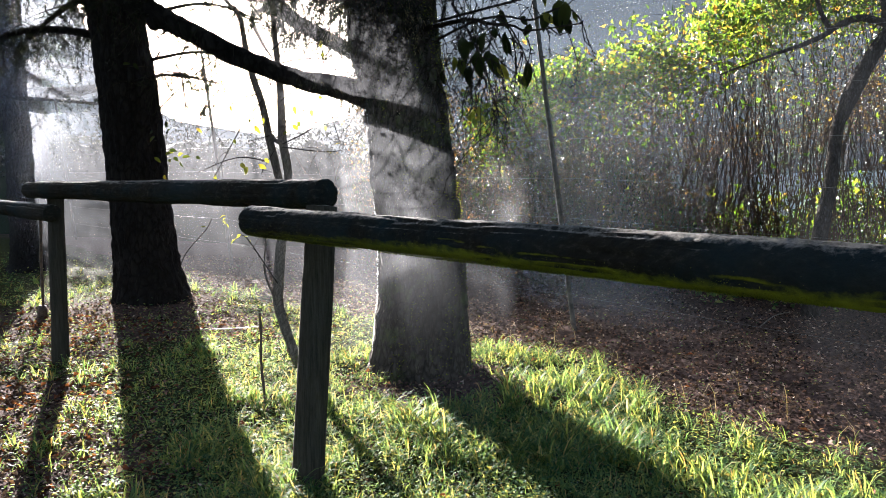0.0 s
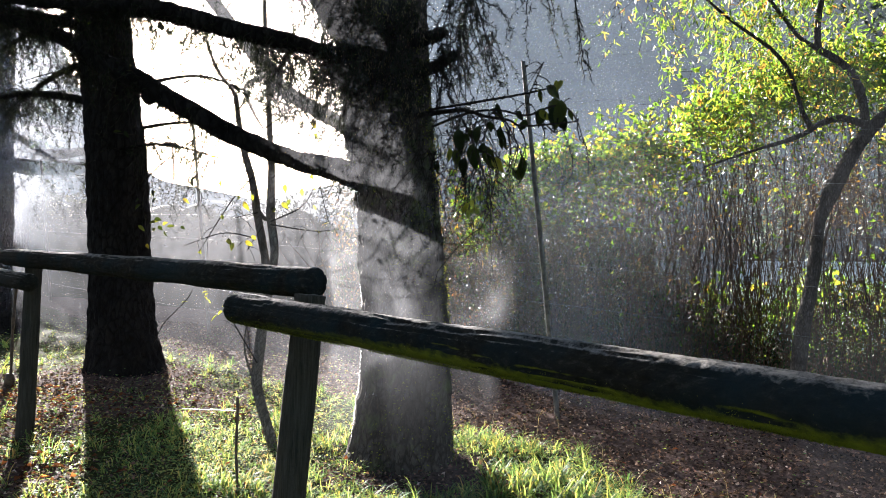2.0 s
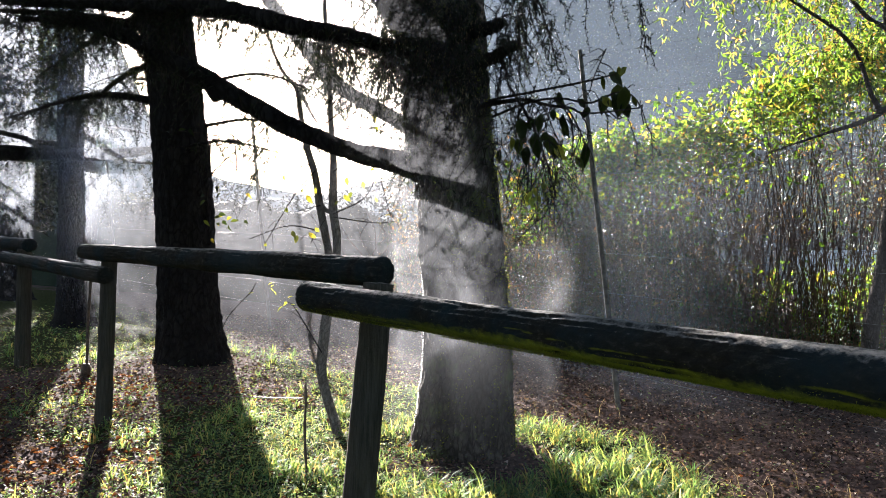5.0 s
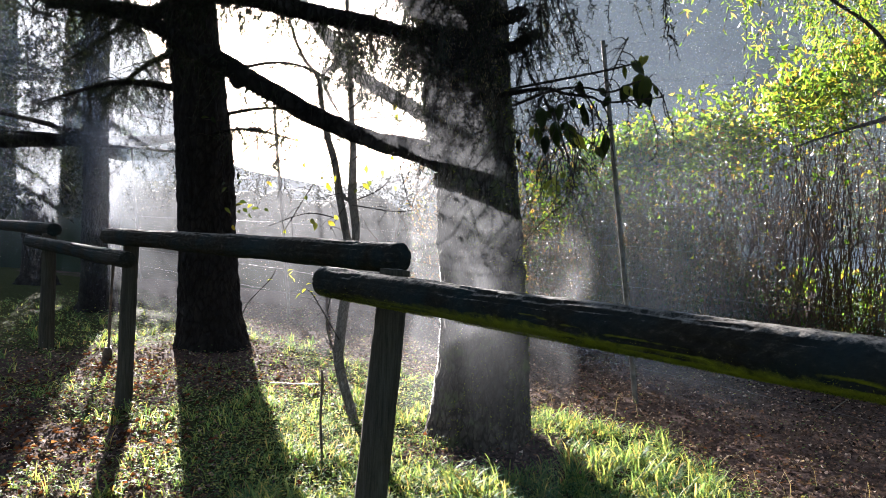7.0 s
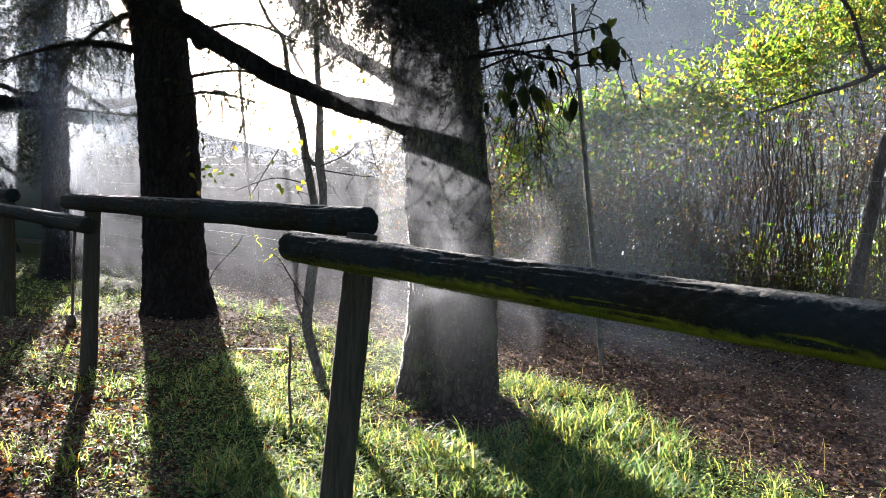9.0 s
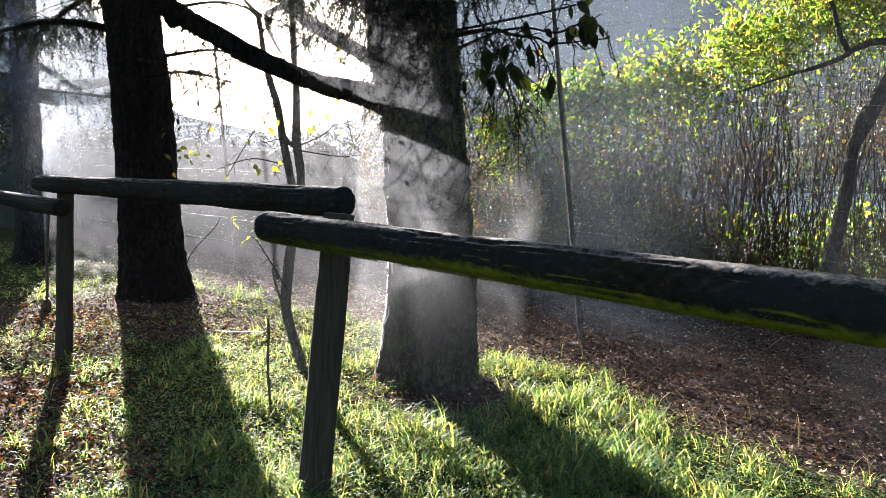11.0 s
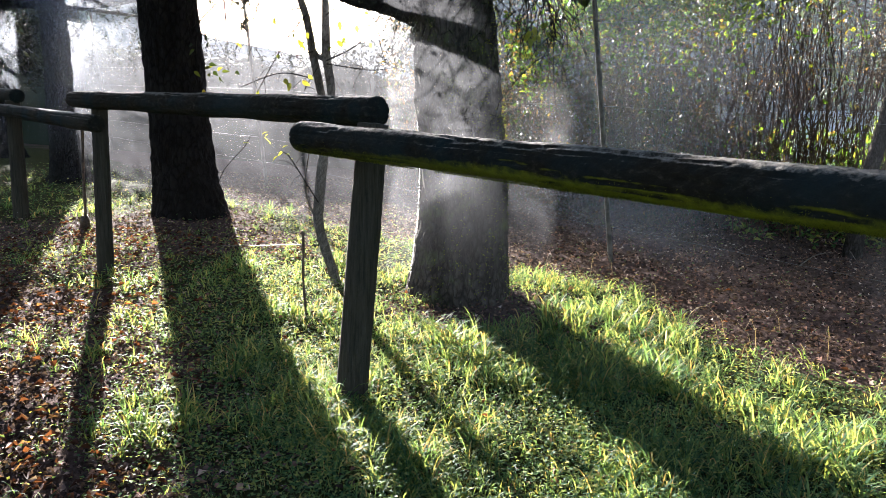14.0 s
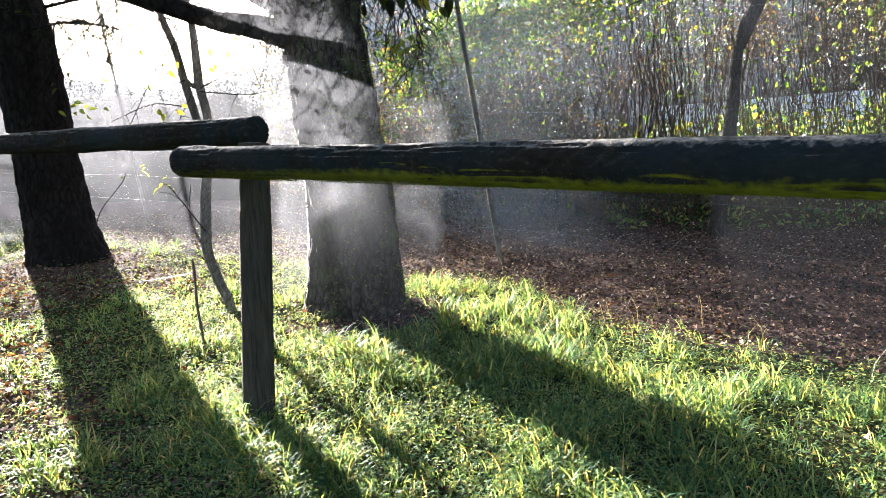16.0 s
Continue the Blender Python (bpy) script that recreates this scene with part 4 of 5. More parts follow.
twigs = [[(a, 5.3, b, r), (c, 5.3, d, r * 0.8), (e, 5.3, f, r * 0.45)] for a, b, c, d, e, f, r in [
    (-1.4, 0.68, -1.59, 0.97, -1.65, 1.02, 0.005), (-1.46, 1.92, -1.61, 1.75, -1.82, 1.42, 0.0054), (-1.5, 1.96, -1.66, 1.92, -1.73, 1.8, 0.0048),
    (-1.33, 1.91, -1.17, 2.01, -1.06, 2.04, 0.0048), (-1.33, 1.62, -1.11, 1.73, -1.01, 1.92, 0.0054), (-1.01, 1.9, -0.94, 1.64, -0.91, 1.59, 0.0036),
    (-1.33, 1.6, -1.04, 1.56, -0.89, 1.57, 0.0048), (-1.43, 1.51, -1.66, 1.54, -1.94, 1.45, 0.0048), (-1.39, 2.24, -1.2, 2.37, -1.08, 2.45, 0.0048),
    (-1.58, 2.3, -1.65, 2.24, -1.69, 2.08, 0.0042), (-1.37, 2.57, -1.28, 2.46, -1.24, 2.31, 0.0036), (-1.59, 2.46, -1.5, 2.56, -1.43, 2.61, 0.0036),
    (-1.42, 1.68, -1.51, 1.66, -1.59, 1.64, 0.0036), (-1.39, 1.58, -1.45, 1.49, -1.49, 1.42, 0.0036)]]


def one_leaf(name, mat, parent, centre, heading, normal, length, width, shared):
    """A single broad leaf as an object of its own on a shared mesh."""
    if name not in shared:
        g = Geo()
        n = 7
        s = np.linspace(0, 1, n)
        w = np.sin(np.pi * s ** 0.85) * 0.5 * (1 - 0.25 * s)
        c = -0.18 * s ** 2 if name != "vine" else -0.42 * s ** 2.2 + 0.05 * np.sin(9 * s)
        v = np.concatenate([np.stack([-w, s, c + 0.28 * w], -1), np.stack([0 * s, s, c], -1), np.stack([w, s, c + 0.28 * w], -1)])
        k = np.arange(n - 1)
        g.add(v, [np.stack([k, k + n, k + n + 1, k + 1], -1), np.stack([k + n, k + 2 * n, k + 2 * n + 1, k + n + 1], -1)])
        ob = part("leaf", g, mat, parent)
        shared[name] = ob.data
    else:
        ob = new("leaf", shared[name])
        ob.parent = parent
    hd = Vector(heading).normalized()
    sd = hd.cross(Vector(normal)).normalized()
    up = sd.cross(hd)
    m = Matrix((sd * width, hd * length, up * length)).transposed().to_4x4()
    m.translation = centre
    ob.matrix_basis = m
    return ob


shared = {}
rl = random.Random(4)
for tw in twigs:
    ln = branch(sap, tw, TWIG, 5, 18, 0.0, "twig")
    for _ in range(4):
        b = ln[rl.randrange(5, 17)][:3]
        e = b + np.array([rl.uniform(-0.16, 0.16), rl.uniform(-0.08, 0.08), rl.uniform(-0.16, 0.08)])
        branch(sap, [(*b, 0.0022), (*((b + e) / 2 + np.array([0, 0, 0.02])), 0.0016), (*e, 0.0008)], TWIG, 4, 8, 0.0, "twig")
for x, y, z, lg, wd, a in [(-1.216, 5.24, 1.865, 0.065, 0.040, 0), (-1.108, 5.24, 1.836, 0.054, 0.036, 0.2), (-1.238, 5.24, 1.741, 0.065, 0.036, 0.9), (-1.178, 5.24, 1.761, 0.050, 0.036, -0.6), (-1.497, 5.24, 1.749, 0.072, 0.040, 0.5), (-1.433, 5.24, 1.795, 0.043, 0.025, 0), (-1.053, 5.24, 1.919, 0.036, 0.029, 1), (-1.597, 5.24, 1.504, 0.050, 0.043, 0.3), (-1.557, 5.24, 1.474, 0.058, 0.043, -0.4), (-1.48, 5.24, 1.487, 0.061, 0.036, 1), (-1.53, 5.24, 1.794, 0.036, 0.022, 0), (-1.031, 5.24, 2.285, 0.065, 0.036, 0.1), (-1.021, 5.24, 2.203, 0.050, 0.029, 0.3), (-1.02, 5.24, 1.726, 0.036, 0.022, 0.4), (-1.275, 5.24, 1.703, 0.043, 0.022, -0.8), (-1.435, 5.24, 1.525, 0.043, 0.029, 0.7), (-1.72, 5.24, 2.057, 0.029, 0.022, 0.2), (-1.642, 5.24, 1.661, 0.036, 0.029, 0.1)]:
    one_leaf("sap", SAP_LEAF, sap, (x, y, z), (math.sin(a), rl.uniform(-0.2, 0.2), -math.cos(a)), (rl.uniform(-0.4, 0.4), -1, rl.uniform(0, 0.4)), lg, wd, shared)
for x, y, z in [(-1.618, 5.28, 1), (-1.642, 5.28, 1.046), (-1.586, 5.28, 0.978), (-1.674, 5.28, 0.992), (-1.785, 5.28, 1.135), (-1.765, 5.28, 1.12), (-1.928, 5.28, 1.071), (-1.726, 5.28, 1.067), (-1.746, 5.28, 1.09)]:
    one_leaf("bright", BRIGHT_LEAF, sap, (x, y, z), (rl.uniform(-1, 1), rl.uniform(-0.3, 0.3), rl.uniform(-0.3, 0.4)), (rl.uniform(-0.3, 0.3), -0.5, 1), rl.uniform(0.03, 0.06), rl.uniform(0.008, 0.014), shared)
for tw in twigs[:7]:
    c = smooth_line(tw, 12)[rl.randrange(5, 12)][:3]
    one_leaf("sap", SAP_LEAF, sap, c, (rl.uniform(-1, 1), rl.uniform(-1, 1), rl.uniform(-0.9, 0.1)), (rl.uniform(-1, 1), rl.uniform(-1, 1), 1), rl.uniform(0.03, 0.05), rl.uniform(0.02, 0.03), shared)

# twigs and small leaves on the sunny side of the dark trunk
for tw in [[(-3.1, 7.15, 0.59, 0.005), (-2.99, 7.1, 0.77, 0.005), (-2.85, 7.05, 0.9, 0.004), (-2.71, 7, 1.02, 0.004), (-2.66, 7, 1.11, 0.002)],
           [(-2.7, 7, 2.06, 0.008), (-2.67, 7, 2.14, 0.006), (-2.52, 7, 2.3, 0.005)],
           [(-3.15, 7, 2.11, 0.008), (-2.95, 7, 2.29, 0.007), (-2.68, 7, 2.49, 0.006), (-2.53, 7, 2.57, 0.004)],
           [(-3.17, 7, 2.48, 0.008), (-2.96, 7, 2.42, 0.007), (-2.74, 7, 2.41, 0.006), (-2.68, 7, 2.49, 0.005)]]:
    ln = branch(dark, tw, TWIG, 5, 18, 0.0, "twig")
    if tw[0][2] > 1.5:
        sprays(dark, ln, 26, 0.3, needles=14, lo=0.1, needle=0.03, up=-0.6)
for x, y, z in [(-3.063, 6.98, 2.018), (-3.035, 6.98, 2.002), (-3.016, 6.98, 1.945), (-2.765, 6.98, 1.938), (-3.04, 6.98, 1.747), (-3.082, 6.98, 1.704), (-3.047, 6.98, 1.663), (-2.999, 6.98, 1.685), (-2.955, 6.98, 1.691), (-2.916, 6.98, 1.676), (-2.937, 6.98, 1.639), (-3.101, 6.98, 1.522), (-3.191, 6.98, 1.687), (-3.19, 6.98, 1.922), (-3.172, 6.98, 1.88), (-2.781, 6.98, 1.683), (-3.464, 6.98, 2.552), (-3.353, 6.98, 2.563)]:
    one_leaf("ivy", VINE_LEAF, dark, (x, y, z), (rl.uniform(-1, 1), rl.uniform(-0.3, 0.3), rl.uniform(-0.8, 0.3)), (rl.uniform(-0.4, 0.4), -1, 0.5), rl.uniform(0.05, 0.085), rl.uniform(0.03, 0.045), shared)

# ---- vine with large leaves hanging beside the big trunk ----
vine = thing("climbing_vine", "leafy vine with large mottled leaves hanging from a conifer branch", "vine")
for pts in [[(-0.22, 4.9, 2.27, 0.008), (0.02, 4.5, 2.21, 0.007), (0.23, 4.2, 2.17, 0.006), (0.37, 4.1, 2.17, 0.005), (0.48, 4.08, 2.19, 0.003)],
            [(-0.2, 4.9, 2.17, 0.008), (0.04, 4.5, 2.16, 0.007), (0.22, 4.2, 2.11, 0.006), (0.36, 4.1, 2.06, 0.005), (0.48, 4.08, 2.1, 0.005), (0.55, 4.08, 2.09, 0.004), (0.6, 4.1, 2.03, 0.003), (0.63, 4.1, 1.93, 0.002)],
            [(-0.08, 4.6, 2.29, 0.006), (0.04, 4.3, 2.07, 0.006), (0.12, 4.1, 1.89, 0.005), (0.17, 4, 1.74, 0.004), (0.21, 3.95, 1.59, 0.003)],
            [(0.19, 4.2, 2.11, 0.005), (0.26, 4.1, 2.03, 0.004), (0.32, 4.05, 1.91, 0.003), (0.34, 4.03, 1.85, 0.003)],
            [(0.37, 4.1, 2.16, 0.004), (0.4, 4.1, 2.23, 0.003), (0.43, 4.1, 2.3, 0.003), (0.44, 4.1, 2.32, 0.002)]]:
    v2 = branch(vine, pts, TWIG, 6, 26, 0.0, "stem")
    for _ in range(7):
        c = v2[rl.randrange(6, 25)][:3]
        e = c + np.array([rl.uniform(-0.12, 0.12), rl.uniform(-0.08, 0.08), rl.uniform(-0.2, 0.08)])
        branch(vine, [(*c, 0.003), (*((c + e) / 2 + np.array([0.01, 0, 0.02])), 0.002), (*e, 0.001)], TWIG, 4, 8, 0.0, "stem")
v2 = smooth_line([(-0.08, 4.6, 2.29, 0.006), (0.04, 4.3, 2.07, 0.006), (0.12, 4.1, 1.89, 0.005), (0.17, 4, 1.74, 0.004), (0.21, 3.95, 1.59, 0.003)], 24)
vine_leaves = [(0.491, 4.08, 2.142, 0.141, 0.108, 0.1), (0.521, 4.037, 2.121, 0.15, 0.091, -0.1), (0.107, 4.058, 1.921, 0.145, 0.086, 0.05), (0.162, 4.152, 1.924, 0.132, 0.088, 0.25), (0.03, 4.109, 1.999, 0.131, 0.082, 0.1), (0.478, 4.073, 2.097, 0.124, 0.081, 0.2), (0.337, 4.115, 1.869, 0.147, 0.068, 0.05), (0.443, 4.073, 2.091, 0.108, 0.081, -0.4), (0.236, 4.114, 2.017, 0.142, 0.06, 0.1), (0.145, 4.12, 2.018, 0.115, 0.071, -0.5), (0.071, 4.056, 1.852, 0.107, 0.073, -0.2), (0.513, 4.07, 2.058, 0.097, 0.075, 0.4), (0.45, 4.088, 2.199, 0.098, 0.07, 0.9), (0.004, 4.173, 1.91, 0.1, 0.067, 0.3), (0.196, 4.166, 1.87, 0.1, 0.066, 0.6), (0.186, 4.269, 2.135, 0.103, 0.063, 0.8)]
for x, y, z, lg, wd, a in vine_leaves + [(bx + rl.uniform(-0.1, 0.1), by + rl.uniform(-0.06, 0.06), bz + rl.uniform(-0.07, 0.11), rl.uniform(0.055, 0.09), rl.uniform(0.03, 0.055), rl.uniform(-1, 1)) for bx, by, bz, *rest in vine_leaves]:
    one_leaf("vine", VINE_LEAF, vine, (x, y, z), (math.sin(a), rl.uniform(-0.25, 0.25), -math.cos(a)), (rl.uniform(-0.5, 0.5), -1, rl.uniform(-0.1, 0.5)), lg * 0.92, wd * 0.78, shared)
for x, y, z in [(0.07, 4, 1.616), (0.096, 4, 1.63), (0.118, 4, 1.609), (0.141, 4, 1.636), (0.16, 4, 1.62), (0.176, 4, 1.641), (0.086, 4, 1.598), (0.134, 4, 1.593), (0.109, 4, 1.646), (0.187, 4, 1.61)]:
    one_leaf("bright", BRIGHT_LEAF, vine, (x, y, z), (rl.uniform(-0.8, 0.8), rl.uniform(-0.4, 0.4), rl.uniform(-0.9, 0.2)), (rl.uniform(-0.6, 0.6), -1, 0.5), rl.uniform(0.035, 0.055), rl.uniform(0.022, 0.032), shared)
gt, gn = Geo(), Geo()
for _ in range(44):
    c = np.array([rl.uniform(-0.2, 0.22), rl.uniform(4.1, 4.6), rl.uniform(1.75, 2.15)])
    strand(gt, gn, c, rl.uniform(0.15, 0.5), 0.9, rng.normal(size=3) * (0.8, 0.5, 0.3), 8, 0.03, 0.0035)
for _ in range(34):
    c = np.array(v2[rl.randrange(6, len(v2))][:3]) + rng.normal(size=3) * 0.04
    strand(gt, gn, c, rl.uniform(0.15, 0.4), 1.0, rng.normal(size=3) * (0.5, 0.5, 0.2), 5, 0.025, 0.003)
part("twig_spray", gt, TWIG, vine)
part("withered_foliage", gn, NEEDLE, vine)


# ---- hedge behind the wire fence ----
def hedge_y(x):
    return np.interp(x, [-2.2, 1.5, 3.5, 8], [10.6, 9.85, 9.6, 8.6])


hedge = thing("hedge", "tangled hedge of bare upright stems with leaves along its top", "hedge")
for block in range(5):
    g = Geo()
    for _ in range((130, 240, 330, 300, 290)[block]):
        x = rng.uniform(-2.2 + 2.1 * block, -0.1 + 2.1 * block)
        y = float(hedge_y(x)) + rng.normal() * 0.33
        z = float(ground_z(x, y))
        h = min(rng.uniform(1.5, 3.0) + 0.14 * max(x, 0), float(np.interp(x, [-2.3, 0.5, 1.8, 2.6, 4, 8], [2.3, 2.75, 3.05, 3.5, 3.9, 4.2])) - z - rng.uniform(0.25, 0.6))
        n = 7
        wob = np.cumsum(rng.normal(size=(n, 2)) * 0.085, 0)
        s = np.linspace(0, 1, n)
        tube(g, np.stack([x + wob[:, 0] + rng.normal() * 0.35 * s, y + wob[:, 1], z + h * s, np.linspace(0.0065, 0.0025, n) * rng.uniform(0.4, 1.4)], -1), 3, cap=False)
    for _ in range((110, 240, 380, 320, 300)[block]):
        x = rng.uniform(-2.2 + 2.1 * block, -0.1 + 2.1 * block)
        y = float(hedge_y(x)) + rng.normal() * 0.35
        z = float(ground_z(x, y)) + rng.uniform(0.6, 2.7)
        d = np.array([rng.normal(), rng.normal() * 0.3, rng.normal() * 0.5]) * 0.6
        n = 6
        s = np.linspace(0, 1, n)[:, None]
        p = np.array([x, y, z]) + d * s + np.array([0, 0, -0.3]) * s ** 2 + np.cumsum(rng.normal(size=(n, 3)) * 0.03, 0)
        tube(g, np.hstack([p, np.full((n, 1), 0.003)]), 3, cap=False)
    part("stem_thicket", g, STEM, hedge)
N = 18000
hx = 8 - 8.6 * rng.uniform(0, 1, N) ** 1.5
top = np.interp(hx, [-2.3, 0.5, 1.8, 2.6, 4, 8], [2.3, 2.75, 3.05, 3.5, 3.9, 4.2])
top = top + 0.3 * np.array([noise.noise(Vector((a * 1.3, 5, 0))) + 0.6 * noise.noise(Vector((a * 4.5, 9, 0))) for a in hx])
hz = top - np.abs(rng.normal(0, 0.4, N)) + 0.12 * np.sin(hx * 9) * rng.uniform(0, 1, N)
low = rng.uniform(0, 1, N) < np.interp(hx, [1, 2.5, 4], [0.02, 0.05, 0.12])
hz = np.where(low, rng.uniform(0.1, 2.5, N), hz)
hy = hedge_y(hx) + rng.normal(0, 0.38, N)
leaves(g := Geo(), np.stack([hx, hy, hz + ground_z(hx, hy) * 0], -1), rand_unit(N) + np.array([0, -0.2, -0.3]), rand_unit(N), rng.uniform(0.04, 0.105, N), rng.uniform(0.025, 0.07, N))
part("foliage", g, HEDGE_LEAF, hedge)
gl, gt = Geo(), Geo()
for _ in range(210):
    x = rng.uniform(0.3, 6.8)
    y = float(hedge_y(x)) - rng.uniform(-0.1, 0.5)
    z = float(np.interp(x, [-2.3, 0.5, 1.8, 2.6, 4, 8], [2.3, 2.75, 3.05, 3.5, 3.9, 4.2])) - rng.uniform(0.0, 0.5)
    n = 7
    s = np.linspace(0, 1, n)[:, None]
    d = np.array([rng.normal() * 0.4, -rng.uniform(0, 0.3), rng.uniform(0.15, 0.55)])
    p = np.array([x, y, z]) + d * s + np.array([0, 0, -0.2]) * s ** 2 + np.cumsum(rng.normal(size=(n, 3)) * 0.02, 0)
    tube(gt, np.hstack([p, np.linspace(0.005, 0.002, n)[:, None]]), 3, cap=False)
    m = 16
    q = p[rng.integers(1, n, m)] + rng.normal(size=(m, 3)) * 0.025
    leaves(gl, q, rand_unit(m) + np.array([0, 0, 0.2]), rand_unit(m), rng.uniform(0.05, 0.1, m), rng.uniform(0.03, 0.06, m))
part("sprig", gt, TWIG, hedge)
part("sprig_leaves", gl, HEDGE_LEAF, hedge)
N = 26000
hx = 8 - 10.3 * rng.uniform(0, 1, N) ** 1.35
hz = rng.uniform(0.05, 2.75, N) ** np.where(hx > 1.8, 0.75, 1.0) * np.where(hx > 1.8, 2.75 ** 0.25, 1.0)
hy = hedge_y(hx) + rng.normal(0, 0.36, N)
gap = np.array([noise.noise(Vector((a * 1.6, 2.0, b * 1.1))) for a, b in zip(hx, hz)]) > np.interp(hx, [-2, 1.0, 2.0, 3.2], [-0.45, -0.35, 0.15, 0.42])
hx, hy, hz = hx[gap], hy[gap], hz[gap]
leaves(g := Geo(), np.stack([hx, hy, hz], -1), rand_unit(len(hx)) + np.array([0, 0, -0.6]), rand_unit(len(hx)), rng.uniform(0.03, 0.075, len(hx)), rng.uniform(0.015, 0.035, len(hx)))
part("withered_foliage", g, DRY_LEAF, hedge)
# Dark leaves added low in the hedge to block its bright gaps.
N = 24000
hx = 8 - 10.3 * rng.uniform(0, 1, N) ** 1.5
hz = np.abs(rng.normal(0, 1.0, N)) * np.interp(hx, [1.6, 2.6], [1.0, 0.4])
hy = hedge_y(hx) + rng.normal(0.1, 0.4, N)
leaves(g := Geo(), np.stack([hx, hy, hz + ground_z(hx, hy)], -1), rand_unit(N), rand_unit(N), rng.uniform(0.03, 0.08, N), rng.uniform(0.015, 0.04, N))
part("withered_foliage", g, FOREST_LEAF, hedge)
N = 16000
hx = 8 - 9.5 * rng.uniform(0, 1, N) ** 1.4
hz = rng.uniform(1.5, 3.0, N) + 0.15 * np.maximum(hx - 2, 0)
hy = hedge_y(hx) + rng.normal(0, 0.3, N)
leaves(g := Geo(), np.stack([hx, hy, hz], -1), rand_unit(N) + np.array([0, 0, -0.4]), rand_unit(N), rng.uniform(0.02, 0.045, N), rng.uniform(0.01, 0.02, N))
part("withered_foliage", g, DRY_LEAF, hedge)

# White flecks put the glints of dewy twigs into the colour.
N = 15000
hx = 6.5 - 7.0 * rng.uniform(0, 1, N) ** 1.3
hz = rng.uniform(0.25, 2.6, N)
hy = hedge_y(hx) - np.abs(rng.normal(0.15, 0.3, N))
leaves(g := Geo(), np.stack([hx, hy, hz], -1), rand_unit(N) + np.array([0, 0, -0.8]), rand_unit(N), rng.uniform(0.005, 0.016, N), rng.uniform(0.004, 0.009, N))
part("dew", g, GLINT, hedge, "white flecks painting the glint of dew on the hedge twigs")["kind"] = "stuff"

# ---- crooked tree with bright narrow leaves in front of the hedge ----
bt = thing("crooked_tree", "crooked dark small tree with bright green narrow leaves", "tree")
branch(bt, [(3, 8.3, -0.08, 0.095), (3.04, 8.3, 0.3, 0.076), (3.08, 8.3, 0.71, 0.0722), (3.16, 8.3, 1.15, 0.0669), (3.21, 8.3, 1.48, 0.0623), (3.25, 8.3, 1.86, 0.0585), (3.39, 8.3, 2.21, 0.0775), (3.5, 8.3, 2.43, 0.073), (3.66, 8.3, 2.69, 0.0684), (3.86, 8.3, 2.92, 0.06), (4.25, 8.3, 3.28, 0.0471), (4.56, 8.3, 3.9, 0.0296)], BARK_GREY, 14, 80, 0.006, "trunk")
b1 = branch(bt, [(3.69, 8.3, 2.76, 0.0426), (3.67, 8.3, 3, 0.0426), (3.62, 8.3, 3.22, 0.0433), (3.5, 8.3, 3.42, 0.0388), (3.34, 8.3, 3.54, 0.0388), (3.24, 8.3, 3.62, 0.035), (3.24, 8.3, 3.92, 0.0304), (3.31, 8.3, 4.26, 0.0258), (3.4, 8.3, 4.79, 0.0175)], BARK_GREY, 10, 50, 0.004)
branch(bt, [(3.65, 8.25, 2.83, 0.038), (3.41, 8.2, 2.88, 0.0342), (3.2, 8.15, 2.81, 0.0296), (3.06, 8.12, 2.72, 0.0251), (2.87, 8.1, 2.64, 0.0213), (2.56, 8.05, 2.54, 0.0144), (2.07, 8, 2.37, 0.0061)], BARK_GREY, 9, 40, 0.003)
b3 = branch(bt, [(3.12, 8.15, 2.77, 0.0296), (3.04, 8.15, 2.93, 0.0251), (2.98, 8.15, 3.13, 0.0213), (2.9, 8.15, 3.36, 0.0213), (2.72, 8.15, 3.58, 0.019), (2.37, 8.15, 3.85, 0.0152), (2.06, 8.15, 4.14, 0.0129), (1.7, 8.15, 4.53, 0.0091)], BARK_GREY, 8, 40, 0.0)
b4 = branch(bt, [(3.23, 8.25, 3.58, 0.0258), (3.05, 8.25, 3.7, 0.0213), (2.89, 8.25, 3.91, 0.0198), (2.75, 8.25, 4.11, 0.0198), (2.64, 8.25, 4.35, 0.0175), (2.5, 8.25, 4.79, 0.0091)], BARK_GREY, 7, 30, 0.0)
gl, gt = Geo(), Geo()
for _ in range(190):
    ln = [b1, b3, b4, b3, b4][rng.integers(0, 5)]
    c = ln[int(rng.uniform(0.25, 0.999) * len(ln))][:3] + rng.normal(size=3) * (0.3, 0.2, 0.25) + np.array([0, 0.35, 0])
    if c[0] < 1.5:
        continue
    n = 6
    s = np.linspace(0, 1, n)[:, None]
    d = np.array([rng.normal() * 0.3, rng.normal() * 0.3, -rng.uniform(0.2, 0.75)])
    p = c + d * s + np.cumsum(rng.normal(size=(n, 3)) * 0.02, 0)
    tube(gt, np.hstack([p, np.full((n, 1), 0.0025)]), 3, cap=False)
    m = 26
    q = p[rng.integers(0, n, m)] + rng.normal(size=(m, 3)) * 0.025
    leaves(gl, q, rand_unit(m) * 0.8 + np.array([0, 0, -0.7]), rand_unit(m), rng.uniform(0.05, 0.1, m), rng.uniform(0.014, 0.024, m))
for _ in range(80):
    c = np.array([rng.uniform(2.4, 5.8), 8.85 + rng.normal() * 0.2, rng.uniform(2.6, 5.0)])
    m = 22
    q = c + rng.normal(size=(m, 3)) * 0.12
    leaves(gl, q, rand_unit(m) * 0.8 + np.array([0, 0, -0.5]), rand_unit(m), rng.uniform(0.05, 0.1, m), rng.uniform(0.016, 0.03, m))
part("twig_spray", gt, TWIG, bt)
